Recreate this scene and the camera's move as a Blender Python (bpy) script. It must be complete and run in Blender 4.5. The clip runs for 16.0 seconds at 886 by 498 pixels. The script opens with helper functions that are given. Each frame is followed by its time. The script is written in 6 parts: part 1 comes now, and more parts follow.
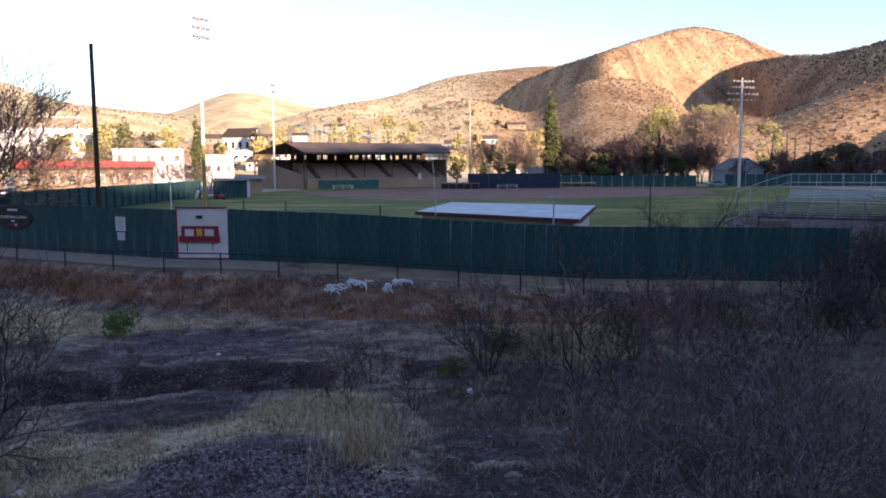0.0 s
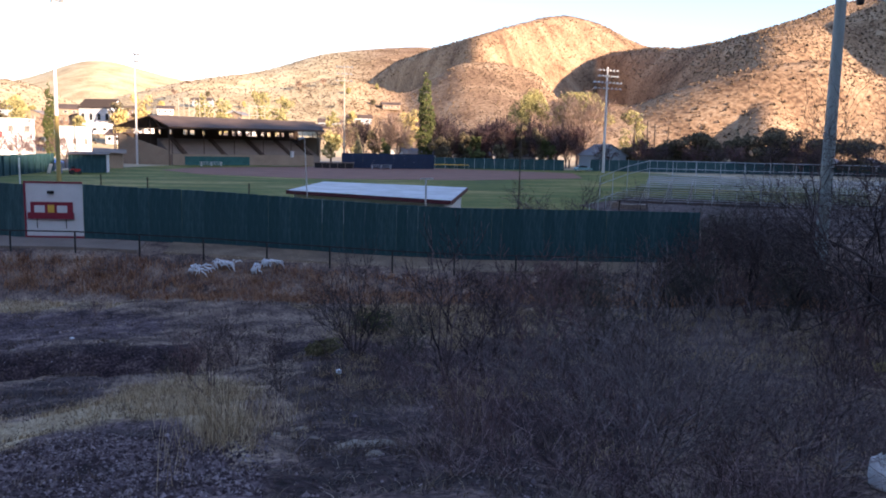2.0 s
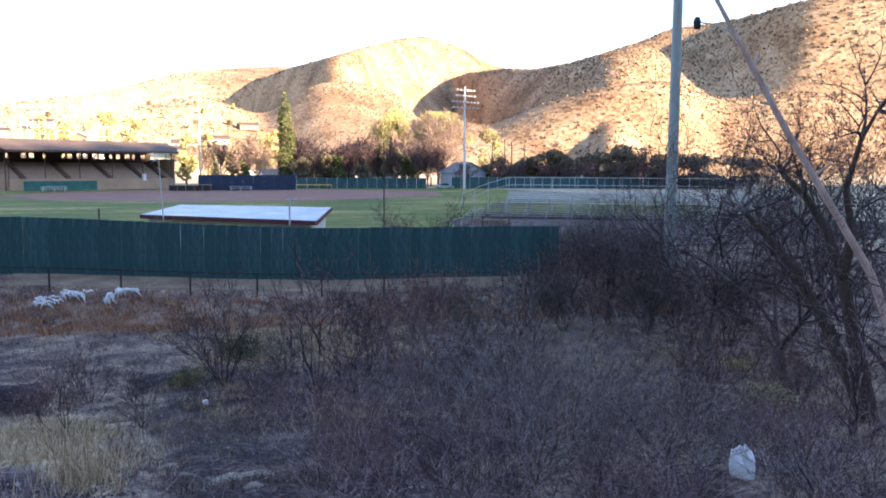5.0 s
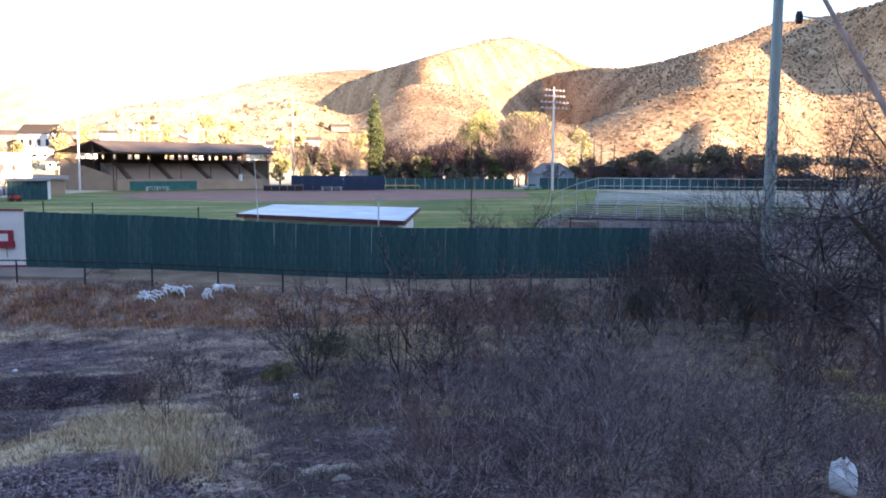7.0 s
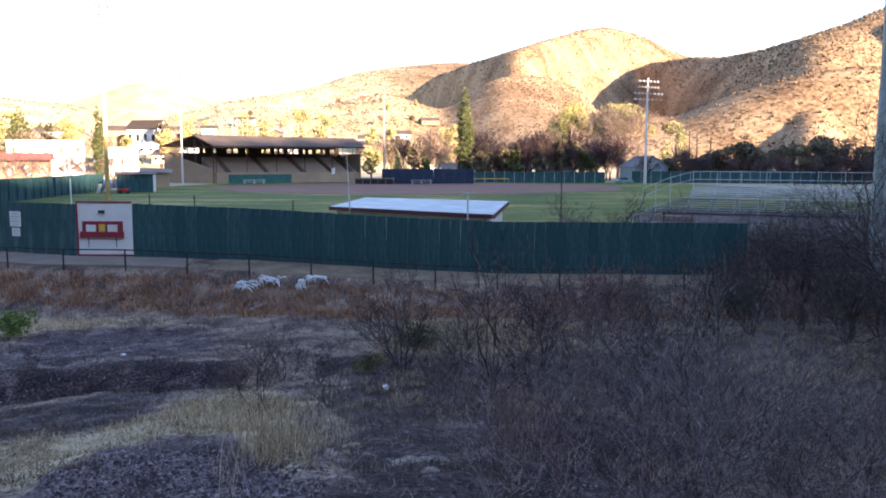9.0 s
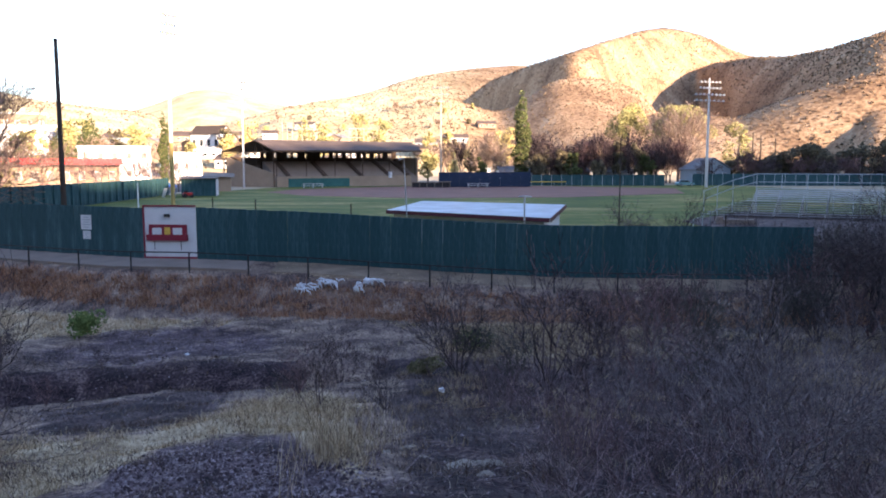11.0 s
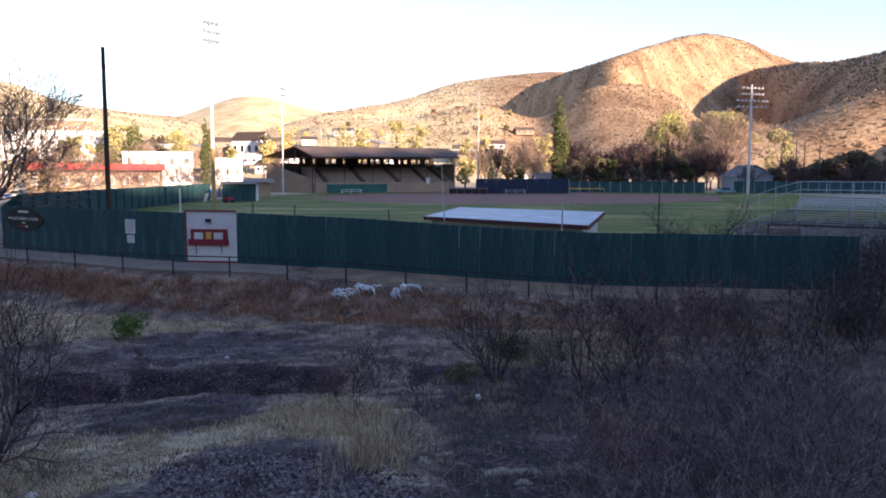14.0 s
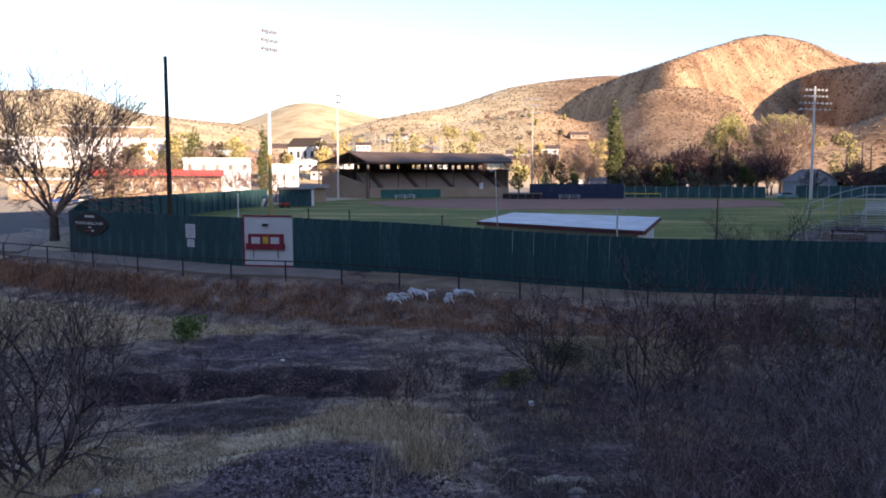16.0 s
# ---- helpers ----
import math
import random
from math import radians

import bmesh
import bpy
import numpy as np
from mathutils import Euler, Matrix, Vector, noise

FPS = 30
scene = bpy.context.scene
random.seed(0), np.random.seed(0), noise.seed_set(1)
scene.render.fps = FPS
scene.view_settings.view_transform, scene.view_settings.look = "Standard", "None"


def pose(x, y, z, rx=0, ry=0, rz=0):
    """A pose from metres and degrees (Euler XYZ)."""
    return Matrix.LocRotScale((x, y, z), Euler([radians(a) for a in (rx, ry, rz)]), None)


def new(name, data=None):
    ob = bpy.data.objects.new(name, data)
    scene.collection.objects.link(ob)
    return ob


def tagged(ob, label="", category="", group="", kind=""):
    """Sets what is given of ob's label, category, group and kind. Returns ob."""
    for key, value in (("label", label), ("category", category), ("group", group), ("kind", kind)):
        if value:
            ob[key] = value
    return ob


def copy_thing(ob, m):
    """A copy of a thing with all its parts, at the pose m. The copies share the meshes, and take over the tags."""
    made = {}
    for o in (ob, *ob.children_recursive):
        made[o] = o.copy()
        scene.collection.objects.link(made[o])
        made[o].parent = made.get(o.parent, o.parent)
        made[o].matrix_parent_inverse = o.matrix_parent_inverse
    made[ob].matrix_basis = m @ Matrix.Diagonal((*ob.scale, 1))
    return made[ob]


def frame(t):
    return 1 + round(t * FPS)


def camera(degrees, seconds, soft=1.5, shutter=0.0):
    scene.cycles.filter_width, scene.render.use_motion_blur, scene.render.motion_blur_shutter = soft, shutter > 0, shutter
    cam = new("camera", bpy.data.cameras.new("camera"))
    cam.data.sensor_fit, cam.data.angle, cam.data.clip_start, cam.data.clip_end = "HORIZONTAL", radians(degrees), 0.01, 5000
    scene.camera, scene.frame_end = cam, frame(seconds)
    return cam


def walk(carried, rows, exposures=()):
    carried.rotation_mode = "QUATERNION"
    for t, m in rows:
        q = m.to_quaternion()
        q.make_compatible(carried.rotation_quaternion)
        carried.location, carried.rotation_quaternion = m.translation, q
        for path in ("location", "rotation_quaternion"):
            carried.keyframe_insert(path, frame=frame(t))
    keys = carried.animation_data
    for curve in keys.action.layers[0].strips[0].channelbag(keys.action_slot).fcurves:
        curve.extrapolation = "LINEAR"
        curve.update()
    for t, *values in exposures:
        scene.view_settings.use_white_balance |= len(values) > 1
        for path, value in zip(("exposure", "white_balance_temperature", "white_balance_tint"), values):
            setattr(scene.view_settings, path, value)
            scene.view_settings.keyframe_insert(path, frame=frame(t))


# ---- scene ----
cam = camera(58.66, 16.0, soft=1.9)
PATH = [
    (0.0, pose(-0.007, -0.026, 5.504, 83.97, 0.30, 0.20)),
    (0.5, pose(0.005, -0.026, 5.508, 83.95, 0.39, -1.58)),
    (1.0, pose(0.034, -0.023, 5.502, 84.01, 0.17, -3.99)),
    (1.5, pose(0.078, -0.016, 5.496, 83.42, -0.60, -5.63)),
    (2.0, pose(0.118, -0.038, 5.500, 82.62, -1.16, -8.81)),
    (2.5, pose(0.065, 0.034, 5.488, 83.46, -0.85, -13.95)),
    (3.0, pose(0.026, 0.091, 5.457, 83.35, -0.66, -16.69)),
    (3.2, pose(0.034, 0.100, 5.458, 82.98, -0.62, -18.00)),
    (5.3, pose(0.003, 0.062, 5.475, 84.25, -0.28, -18.76)),
    (5.5, pose(-0.003, 0.055, 5.470, 84.18, -0.30, -17.76)),
    (6.0, pose(-0.005, 0.050, 5.474, 84.02, -0.42, -15.55)),
    (6.5, pose(-0.010, 0.051, 5.469, 84.03, -0.27, -13.72)),
    (7.0, pose(-0.002, 0.052, 5.462, 84.15, -0.29, -12.44)),
    (7.5, pose(-0.000, 0.049, 5.459, 84.03, -0.47, -11.30)),
    (8.0, pose(-0.008, 0.046, 5.458, 83.95, -0.35, -10.13)),
    (8.5, pose(-0.023, 0.033, 5.474, 83.84, -0.37, -8.33)),
    (9.0, pose(-0.027, 0.029, 5.495, 83.63, -0.19, -6.00)),
    (9.2, pose(-0.027, 0.029, 5.495, 83.58, -0.16, -5.24)),
    (11.3, pose(-0.031, -0.029, 5.516, 83.88, 0.05, -1.64)),
    (11.5, pose(-0.030, -0.032, 5.516, 83.85, 0.04, -1.44)),
    (12.0, pose(-0.031, -0.037, 5.517, 83.49, 0.28, -0.68)),
    (12.5, pose(-0.022, -0.037, 5.516, 83.72, 0.11, -0.09)),
    (13.0, pose(-0.037, -0.047, 5.530, 83.89, -0.36, -0.02)),
    (13.5, pose(-0.048, -0.048, 5.548, 84.31, -0.46, 0.29)),
    (14.0, pose(-0.059, -0.054, 5.534, 84.31, -0.11, 0.78)),
    (14.5, pose(-0.045, -0.047, 5.538, 84.23, 0.15, 1.94)),
    (15.0, pose(-0.043, -0.048, 5.529, 84.32, 0.06, 2.29)),
    (15.5, pose(-0.058, -0.044, 5.538, 84.58, 0.09, 2.84)),
    (16.0, pose(-0.066, -0.047, 5.534, 84.68, 0.04, 4.64)),
]
EXPOSURES = [(t, 1.82 + e, 5950 if 2.2 < t < 10 else 5850, 19 if 2.2 < t < 10 else 25) for t, e in ((0.0, -0.25), (1.0, -0.26), (1.5, -0.34), (2.0, -0.02), (2.6, 0.36), (3.0, 0.48), (5.5, 0.92), (7.0, 0.85), (7.5, 0.68), (8.2, 0.6), (9.0, 0.57), (12.5, 0.25), (14.5, -0.17), (16.0, -0.28))]
walk(cam, PATH, EXPOSURES)

# ---- light ----
SUN_AZ, SUN_EL = 138.0, 15.0        # clockwise from +y, and up
world = bpy.data.worlds.new("world")
scene.world = world
world.use_nodes = True
wn = world.node_tree
sky = wn.nodes.new("ShaderNodeTexSky")
sky.sky_type = "NISHITA"
sky.sun_disc = False
sky.sun_elevation, sky.sun_rotation = radians(SUN_EL), radians(SUN_AZ)
sky.dust_density, sky.air_density = 0.4, 1.0
wn.nodes["Background"].inputs["Strength"].default_value = 0.1
wn.links.new(sky.outputs[0], wn.nodes["Background"].inputs["Color"])
sun = new("sun", bpy.data.lights.new("sun", "SUN"))
sun.data.energy, sun.data.angle, sun.data.color = 5.0, radians(0.6), (1.0, 0.76, 0.46)
sd = Vector((math.sin(radians(SUN_AZ)) * math.cos(radians(SUN_EL)), math.cos(radians(SUN_AZ)) * math.cos(radians(SUN_EL)), math.sin(radians(SUN_EL))))
sun.rotation_euler = (-sd).to_track_quat("-Z", "Y").to_euler()


# ---- materials ----
def material(name, stops, scale=3.0, detail=6.0, rough=0.9, bump=0.2, fine=40.0, metal=0.0, stretch=(1, 1, 1), island=0.0, spec=0.3, distort=0.3, obj=False, mix=0.35):
    """Two scales of noise over a colour ramp, with relief. stops: (position, colour)."""
    m = bpy.data.materials.new(name)
    m.use_nodes = True
    nt = m.node_tree
    n, l = nt.nodes, nt.links
    b = n["Principled BSDF"]
    tc = n.new("ShaderNodeTexCoord")
    mp = n.new("ShaderNodeMapping")
    mp.inputs["Scale"].default_value = stretch
    l.new(tc.outputs["Object"], mp.inputs[0])
    n1 = n.new("ShaderNodeTexNoise")
    n1.inputs["Scale"].default_value, n1.inputs["Detail"].default_value, n1.inputs["Distortion"].default_value = scale, detail, distort
    n2 = n.new("ShaderNodeTexNoise")
    n2.inputs["Scale"].default_value, n2.inputs["Detail"].default_value = fine, 4.0
    l.new(mp.outputs[0], n1.inputs["Vector"])
    l.new(mp.outputs[0], n2.inputs["Vector"])
    mx = n.new("ShaderNodeMix")
    mx.data_type = "FLOAT"
    mx.inputs[0].default_value = mix
    l.new(n1.outputs[0], mx.inputs[2])
    l.new(n2.outputs[0], mx.inputs[3])
    val = mx.outputs[0]
    if island or obj:
        src = n.new("ShaderNodeObjectInfo").outputs["Random"] if obj else n.new("ShaderNodeNewGeometry").outputs["Random Per Island"]
        ad = n.new("ShaderNodeMath")
        ad.operation = "MULTIPLY_ADD"
        l.new(src, ad.inputs[0])
        ad.inputs[1].default_value = island or 0.2
        sb = n.new("ShaderNodeMath")
        sb.operation = "SUBTRACT"
        l.new(val, sb.inputs[0])
        sb.inputs[1].default_value = (island or 0.2) / 2
        l.new(sb.outputs[0], ad.inputs[2])
        val = ad.outputs[0]
    r = n.new("ShaderNodeValToRGB")
    while len(r.color_ramp.elements) < len(stops):
        r.color_ramp.elements.new(0.5)
    for e, (p, c) in zip(r.color_ramp.elements, stops):
        e.position, e.color = p, (*c, 1)
    l.new(val, r.inputs[0])
    l.new(r.outputs[0], b.inputs["Base Color"])
    b.inputs["Roughness"].default_value, b.inputs["Metallic"].default_value = rough, metal
    b.inputs["Specular IOR Level"].default_value = spec
    if bump:
        bp = n.new("ShaderNodeBump")
        bp.inputs["Strength"].default_value, bp.inputs["Distance"].default_value = bump, 0.03
        l.new(n2.outputs[0], bp.inputs["Height"])
        l.new(bp.outputs[0], b.inputs["Normal"])
    return m


def plain(name, c, var=0.25, **k):
    lo, hi = [v * (1 - var) for v in c], [min(1, v * (1 + var)) for v in c]
    return material(name, [(0.3, lo), (0.7, hi)], **k)


# Bare earth with the shade below the bleachers put into its colour.
M_SHADEEARTH = material("shaded_earth", [(0.36, (0.012, 0.008, 0.009)), (0.45, (0.048, 0.031, 0.032)), (0.54, (0.09, 0.061, 0.058)), (0.66, (0.24, 0.18, 0.14))], scale=0.6, fine=9, detail=12, bump=0.8, distort=0.8, mix=0.55)
M_PLAIN = material("valley_dirt", [(0.3, (0.3, 0.23, 0.15)), (0.7, (0.5, 0.42, 0.29))], scale=0.08, fine=1.5, bump=0.0)
M_TURF = material("turf", [(0.38, (0.05, 0.078, 0.006)), (0.47, (0.085, 0.11, 0.01)), (0.54, (0.15, 0.145, 0.025)), (0.63, (0.3, 0.235, 0.075))], scale=0.1, fine=1.2, detail=9, bump=0.1, stretch=(0.55, 1.2, 1))
M_INFIELD = plain("infield_clay", (0.22, 0.105, 0.075), scale=0.2, fine=5)
M_WALK = plain("concrete", (0.215, 0.168, 0.138), scale=0.6, fine=14)
M_ROAD = plain("asphalt", (0.06, 0.06, 0.065), scale=0.4, fine=30)
M_GREEN = material("green_paint", [(0.3, (0.011, 0.04, 0.048)), (0.5, (0.019, 0.062, 0.071)), (0.64, (0.055, 0.115, 0.122))], scale=1.2, fine=9, stretch=(3, 3, 0.35), rough=0.75, bump=0.25, obj=True, island=0.08)
M_TEAL = material("teal_paint", [(0.3, (0.012, 0.075, 0.07)), (0.7, (0.03, 0.115, 0.105))], scale=0.8, fine=6, rough=0.7, bump=0.1, obj=True, island=0.2)
M_NAVY = plain("navy_windscreen", (0.018, 0.03, 0.06), scale=0.7, fine=5)
M_WHITE = plain("white_paint", (0.6, 0.6, 0.6), var=0.08, scale=1, fine=8, rough=0.6, bump=0.05)
M_RED = plain("red_paint", (0.22, 0.022, 0.04), var=0.2, scale=2, fine=12, rough=0.55, bump=0.05)
M_DARKRED = plain("dark_red_paint", (0.085, 0.018, 0.028), var=0.3, scale=2, fine=12, rough=0.6, bump=0.05)
M_YELLOW = plain("yellow_paint", (0.6, 0.38, 0.06), var=0.1, rough=0.6)
M_BLACK = plain("black_iron", (0.018, 0.018, 0.02), rough=0.6, bump=0.1)
M_STEEL = plain("galvanised_steel", (0.5, 0.51, 0.52), var=0.15, scale=2, fine=14, rough=0.45, metal=0.6, bump=0.05)
M_ALU = plain("aluminium", (0.48, 0.48, 0.5), var=0.12, scale=2, fine=14, rough=0.5, metal=0.4, bump=0.05)
# Shaded copy of the aluminium, for the lower seats.
M_SHADEALU = plain("shaded_aluminium", (0.27, 0.27, 0.29), var=0.2, scale=2, fine=14, rough=0.6, metal=0.3, bump=0.05)
M_POLE = plain("weathered_pole", (0.42, 0.38, 0.31), var=0.2, scale=1, fine=10, rough=0.7, stretch=(3, 3, 0.3))
M_DARKWOOD = plain("creosote_wood", (0.055, 0.04, 0.032), var=0.35, scale=2, fine=14, stretch=(4, 4, 0.3))
M_ROOF = plain("rusted_roofing", (0.1, 0.072, 0.06), var=0.35, scale=0.3, fine=5, stretch=(1, 1, 1), rough=0.7)
M_TIMBER = plain("dark_timber", (0.07, 0.045, 0.032), var=0.3, scale=1, fine=10)
M_ADOBE = plain("adobe_wall", (0.27, 0.2, 0.14), var=0.2, scale=0.3, fine=4)
M_SEAT = plain("concrete_seats", (0.21, 0.165, 0.135), var=0.15, scale=0.4, fine=6)
M_TIN = plain("white_roofing", (0.4, 0.42, 0.46), var=0.4, scale=0.5, fine=3, rough=0.5, bump=0.1)
M_BARK = material("grey_bark", [(0.3, (0.045, 0.035, 0.033)), (0.7, (0.13, 0.105, 0.1))], scale=4, fine=30, island=0.4)
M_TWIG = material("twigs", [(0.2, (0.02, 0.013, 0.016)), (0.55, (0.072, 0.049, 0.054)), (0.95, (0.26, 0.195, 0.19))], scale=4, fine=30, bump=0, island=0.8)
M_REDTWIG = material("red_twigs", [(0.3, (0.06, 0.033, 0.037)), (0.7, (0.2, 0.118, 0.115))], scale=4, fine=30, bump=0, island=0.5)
# Lit copy of the twig colour, lightened for trees standing in sun.
M_LITTWIG = material("sunlit_twigs", [(0.3, (0.22, 0.14, 0.1)), (0.7, (0.46, 0.34, 0.26))], scale=4, fine=30, bump=0, island=0.5)
M_STRAW = material("straw", [(0.2, (0.13, 0.09, 0.055)), (0.5, (0.4, 0.295, 0.175)), (0.8, (0.6, 0.475, 0.31))], scale=0.5, fine=20, bump=0, island=0.7)
M_PALEGRASS = material("pale_dry_grass", [(0.2, (0.21, 0.145, 0.09)), (0.5, (0.43, 0.315, 0.195)), (0.8, (0.63, 0.5, 0.34))], scale=0.5, fine=20, bump=0, island=0.6)
M_RUSTWEED = material("rust_weeds", [(0.25, (0.15, 0.07, 0.04)), (0.5, (0.31, 0.15, 0.082)), (0.75, (0.44, 0.26, 0.16))], scale=0.3, fine=10, bump=0, island=0.6)
M_LEAF_DARK = material("dark_foliage", [(0.3, (0.05, 0.043, 0.026)), (0.7, (0.16, 0.13, 0.075))], scale=0.6, fine=6, bump=0, island=0.5)
M_LEAF = material("olive_foliage", [(0.3, (0.16, 0.145, 0.055)), (0.7, (0.4, 0.35, 0.15))], scale=0.6, fine=6, bump=0, island=0.5)
M_LEAF_OLIVE = material("umbrella_foliage", [(0.3, (0.15, 0.135, 0.045)), (0.7, (0.4, 0.36, 0.14))], scale=0.6, fine=6, bump=0, island=0.6)
M_LEAF_GOLD = material("golden_foliage", [(0.3, (0.26, 0.2, 0.07)), (0.7, (0.52, 0.43, 0.18))], scale=0.6, fine=6, bump=0, island=0.5)
M_LEAF_CYP = material("cypress_foliage", [(0.3, (0.03, 0.04, 0.012)), (0.7, (0.1, 0.11, 0.035))], scale=0.6, fine=6, bump=0, island=0.5)
M_PALESTEM = material("pale_stems", [(0.3, (0.07, 0.056, 0.06)), (0.7, (0.24, 0.2, 0.2))], scale=4, fine=30, bump=0, island=0.5)
M_DARKTWIG = material("dark_mesquite", [(0.25, (0.022, 0.016, 0.018)), (0.6, (0.07, 0.051, 0.053)), (0.9, (0.19, 0.148, 0.145))], scale=4, fine=30, bump=0, island=0.5)
M_SAGETWIG = material("grey_green_twigs", [(0.25, (0.03, 0.029, 0.026)), (0.6, (0.085, 0.08, 0.067)), (0.9, (0.2, 0.185, 0.15))], scale=4, fine=30, bump=0, island=0.5)
M_GREYPOLE = plain("grey_green_pole", (0.26, 0.3, 0.29), var=0.2, scale=1.5, fine=9, stretch=(3, 3, 0.5), rough=0.6)
M_PATH = material("path_dirt", [(0.3, (0.11, 0.078, 0.058)), (0.5, (0.21, 0.152, 0.105)), (0.7, (0.34, 0.26, 0.18))], scale=0.7, fine=12, bump=0.3)
M_LEAF_GREEN = material("fresh_foliage", [(0.3, (0.075, 0.11, 0.03)), (0.7, (0.16, 0.21, 0.06))], scale=0.6, fine=6, bump=0, island=0.5)
M_SCRUB = material("hill_scrub", [(0.3, (0.075, 0.05, 0.032)), (0.7, (0.2, 0.135, 0.082))], scale=0.6, fine=6, bump=0, island=0.6)
M_ROCK = material("pale_rock", [(0.3, (0.13, 0.105, 0.09)), (0.7, (0.34, 0.29, 0.24))], scale=3, fine=20, bump=0.5)
M_BAG = plain("white_plastic", (0.75, 0.77, 0.8), var=0.08, rough=0.4)
M_GLASS = plain("dark_glass", (0.03, 0.035, 0.04), rough=0.1, bump=0)
M_DEADWOOD = material("peeled_deadwood", [(0.3, (0.2, 0.13, 0.11)), (0.5, (0.38, 0.27, 0.235)), (0.7, (0.48, 0.38, 0.33))], scale=2, fine=18, stretch=(2, 2, 0.4), bump=0.5)


def soil_material(name, base, zones, scale=0.8, fine=11.0):
    """Soils laid over one another by the ground's zone channels, with ragged edges. Each is four colours, dark to light."""
    m = bpy.data.materials.new(name)
    m.use_nodes = True
    n, l = m.node_tree.nodes, m.node_tree.links
    b = n["Principled BSDF"]
    tc = n.new("ShaderNodeTexCoord")
    tex = []
    for sc, det, dist in ((scale, 12.0, 0.8), (fine, 5.0, 0.2), (2.3, 6.0, 0.6)):
        t = n.new("ShaderNodeTexNoise")
        t.inputs["Scale"].default_value, t.inputs["Detail"].default_value, t.inputs["Distortion"].default_value = sc, det, dist
        l.new(tc.outputs["Object"], t.inputs["Vector"])
        tex.append(t)
    mx = n.new("ShaderNodeMix")
    mx.data_type = "FLOAT"
    mx.inputs[0].default_value = 0.5
    l.new(tex[0].outputs[0], mx.inputs[2])
    l.new(tex[1].outputs[0], mx.inputs[3])
    att = n.new("ShaderNodeAttribute")
    att.attribute_name = "soil"
    sep = n.new("ShaderNodeSeparateColor")
    l.new(att.outputs["Color"], sep.inputs[0])

    def ramp(cols):
        r = n.new("ShaderNodeValToRGB")
        while len(r.color_ramp.elements) < 4:
            r.color_ramp.elements.new(0.5)
        for e, p, c in zip(r.color_ramp.elements, (0.38, 0.46, 0.53, 0.63), cols):
            e.position, e.color = p, (*c, 1)
        l.new(mx.outputs[0], r.inputs[0])
        return r.outputs[0]

    col = ramp(base)
    for k, cols in enumerate(zones):
        ad = n.new("ShaderNodeMath")
        ad.operation = "MULTIPLY_ADD"
        l.new(tex[2].outputs[0], ad.inputs[0])
        ad.inputs[1].default_value = 0.9
        l.new(sep.outputs[k], ad.inputs[2])
        mr = n.new("ShaderNodeMapRange")
        mr.interpolation_type = "SMOOTHSTEP"
        mr.inputs["From Min"].default_value, mr.inputs["From Max"].default_value = 0.78, 1.12
        l.new(ad.outputs[0], mr.inputs["Value"])
        mc = n.new("ShaderNodeMix")
        mc.data_type = "RGBA"
        l.new(mr.outputs[0], mc.inputs[0])
        l.new(col, mc.inputs[6])
        l.new(ramp(cols), mc.inputs[7])
        col = mc.outputs[2]
    l.new(col, b.inputs["Base Color"])
    b.inputs["Roughness"].default_value, b.inputs["Specular IOR Level"].default_value = 0.95, 0.2
    bp = n.new("ShaderNodeBump")
    bp.inputs["Strength"].default_value, bp.inputs["Distance"].default_value = 0.9, 0.04
    l.new(tex[1].outputs[0], bp.inputs["Height"])
    l.new(bp.outputs[0], b.inputs["Normal"])
    return m


# Second zone: dark litter, deepened for shade among the brush and in the ditch.
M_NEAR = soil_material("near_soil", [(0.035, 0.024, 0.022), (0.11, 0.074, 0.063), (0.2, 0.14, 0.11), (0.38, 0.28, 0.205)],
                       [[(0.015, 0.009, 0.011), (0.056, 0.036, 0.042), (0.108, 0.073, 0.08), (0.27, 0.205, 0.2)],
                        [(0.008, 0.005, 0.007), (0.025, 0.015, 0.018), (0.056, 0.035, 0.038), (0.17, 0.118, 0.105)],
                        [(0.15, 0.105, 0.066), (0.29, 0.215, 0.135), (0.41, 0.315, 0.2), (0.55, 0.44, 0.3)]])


# Zone ramp: paler grass, lifted further for haze and glare on far hills.
M_HILL = soil_material("hazed_hill_grass", [(0.12, 0.072, 0.044), (0.235, 0.148, 0.086), (0.31, 0.208, 0.125), (0.4, 0.29, 0.185)],
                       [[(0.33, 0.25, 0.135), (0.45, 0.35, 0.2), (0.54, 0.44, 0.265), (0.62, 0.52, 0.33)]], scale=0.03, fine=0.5)


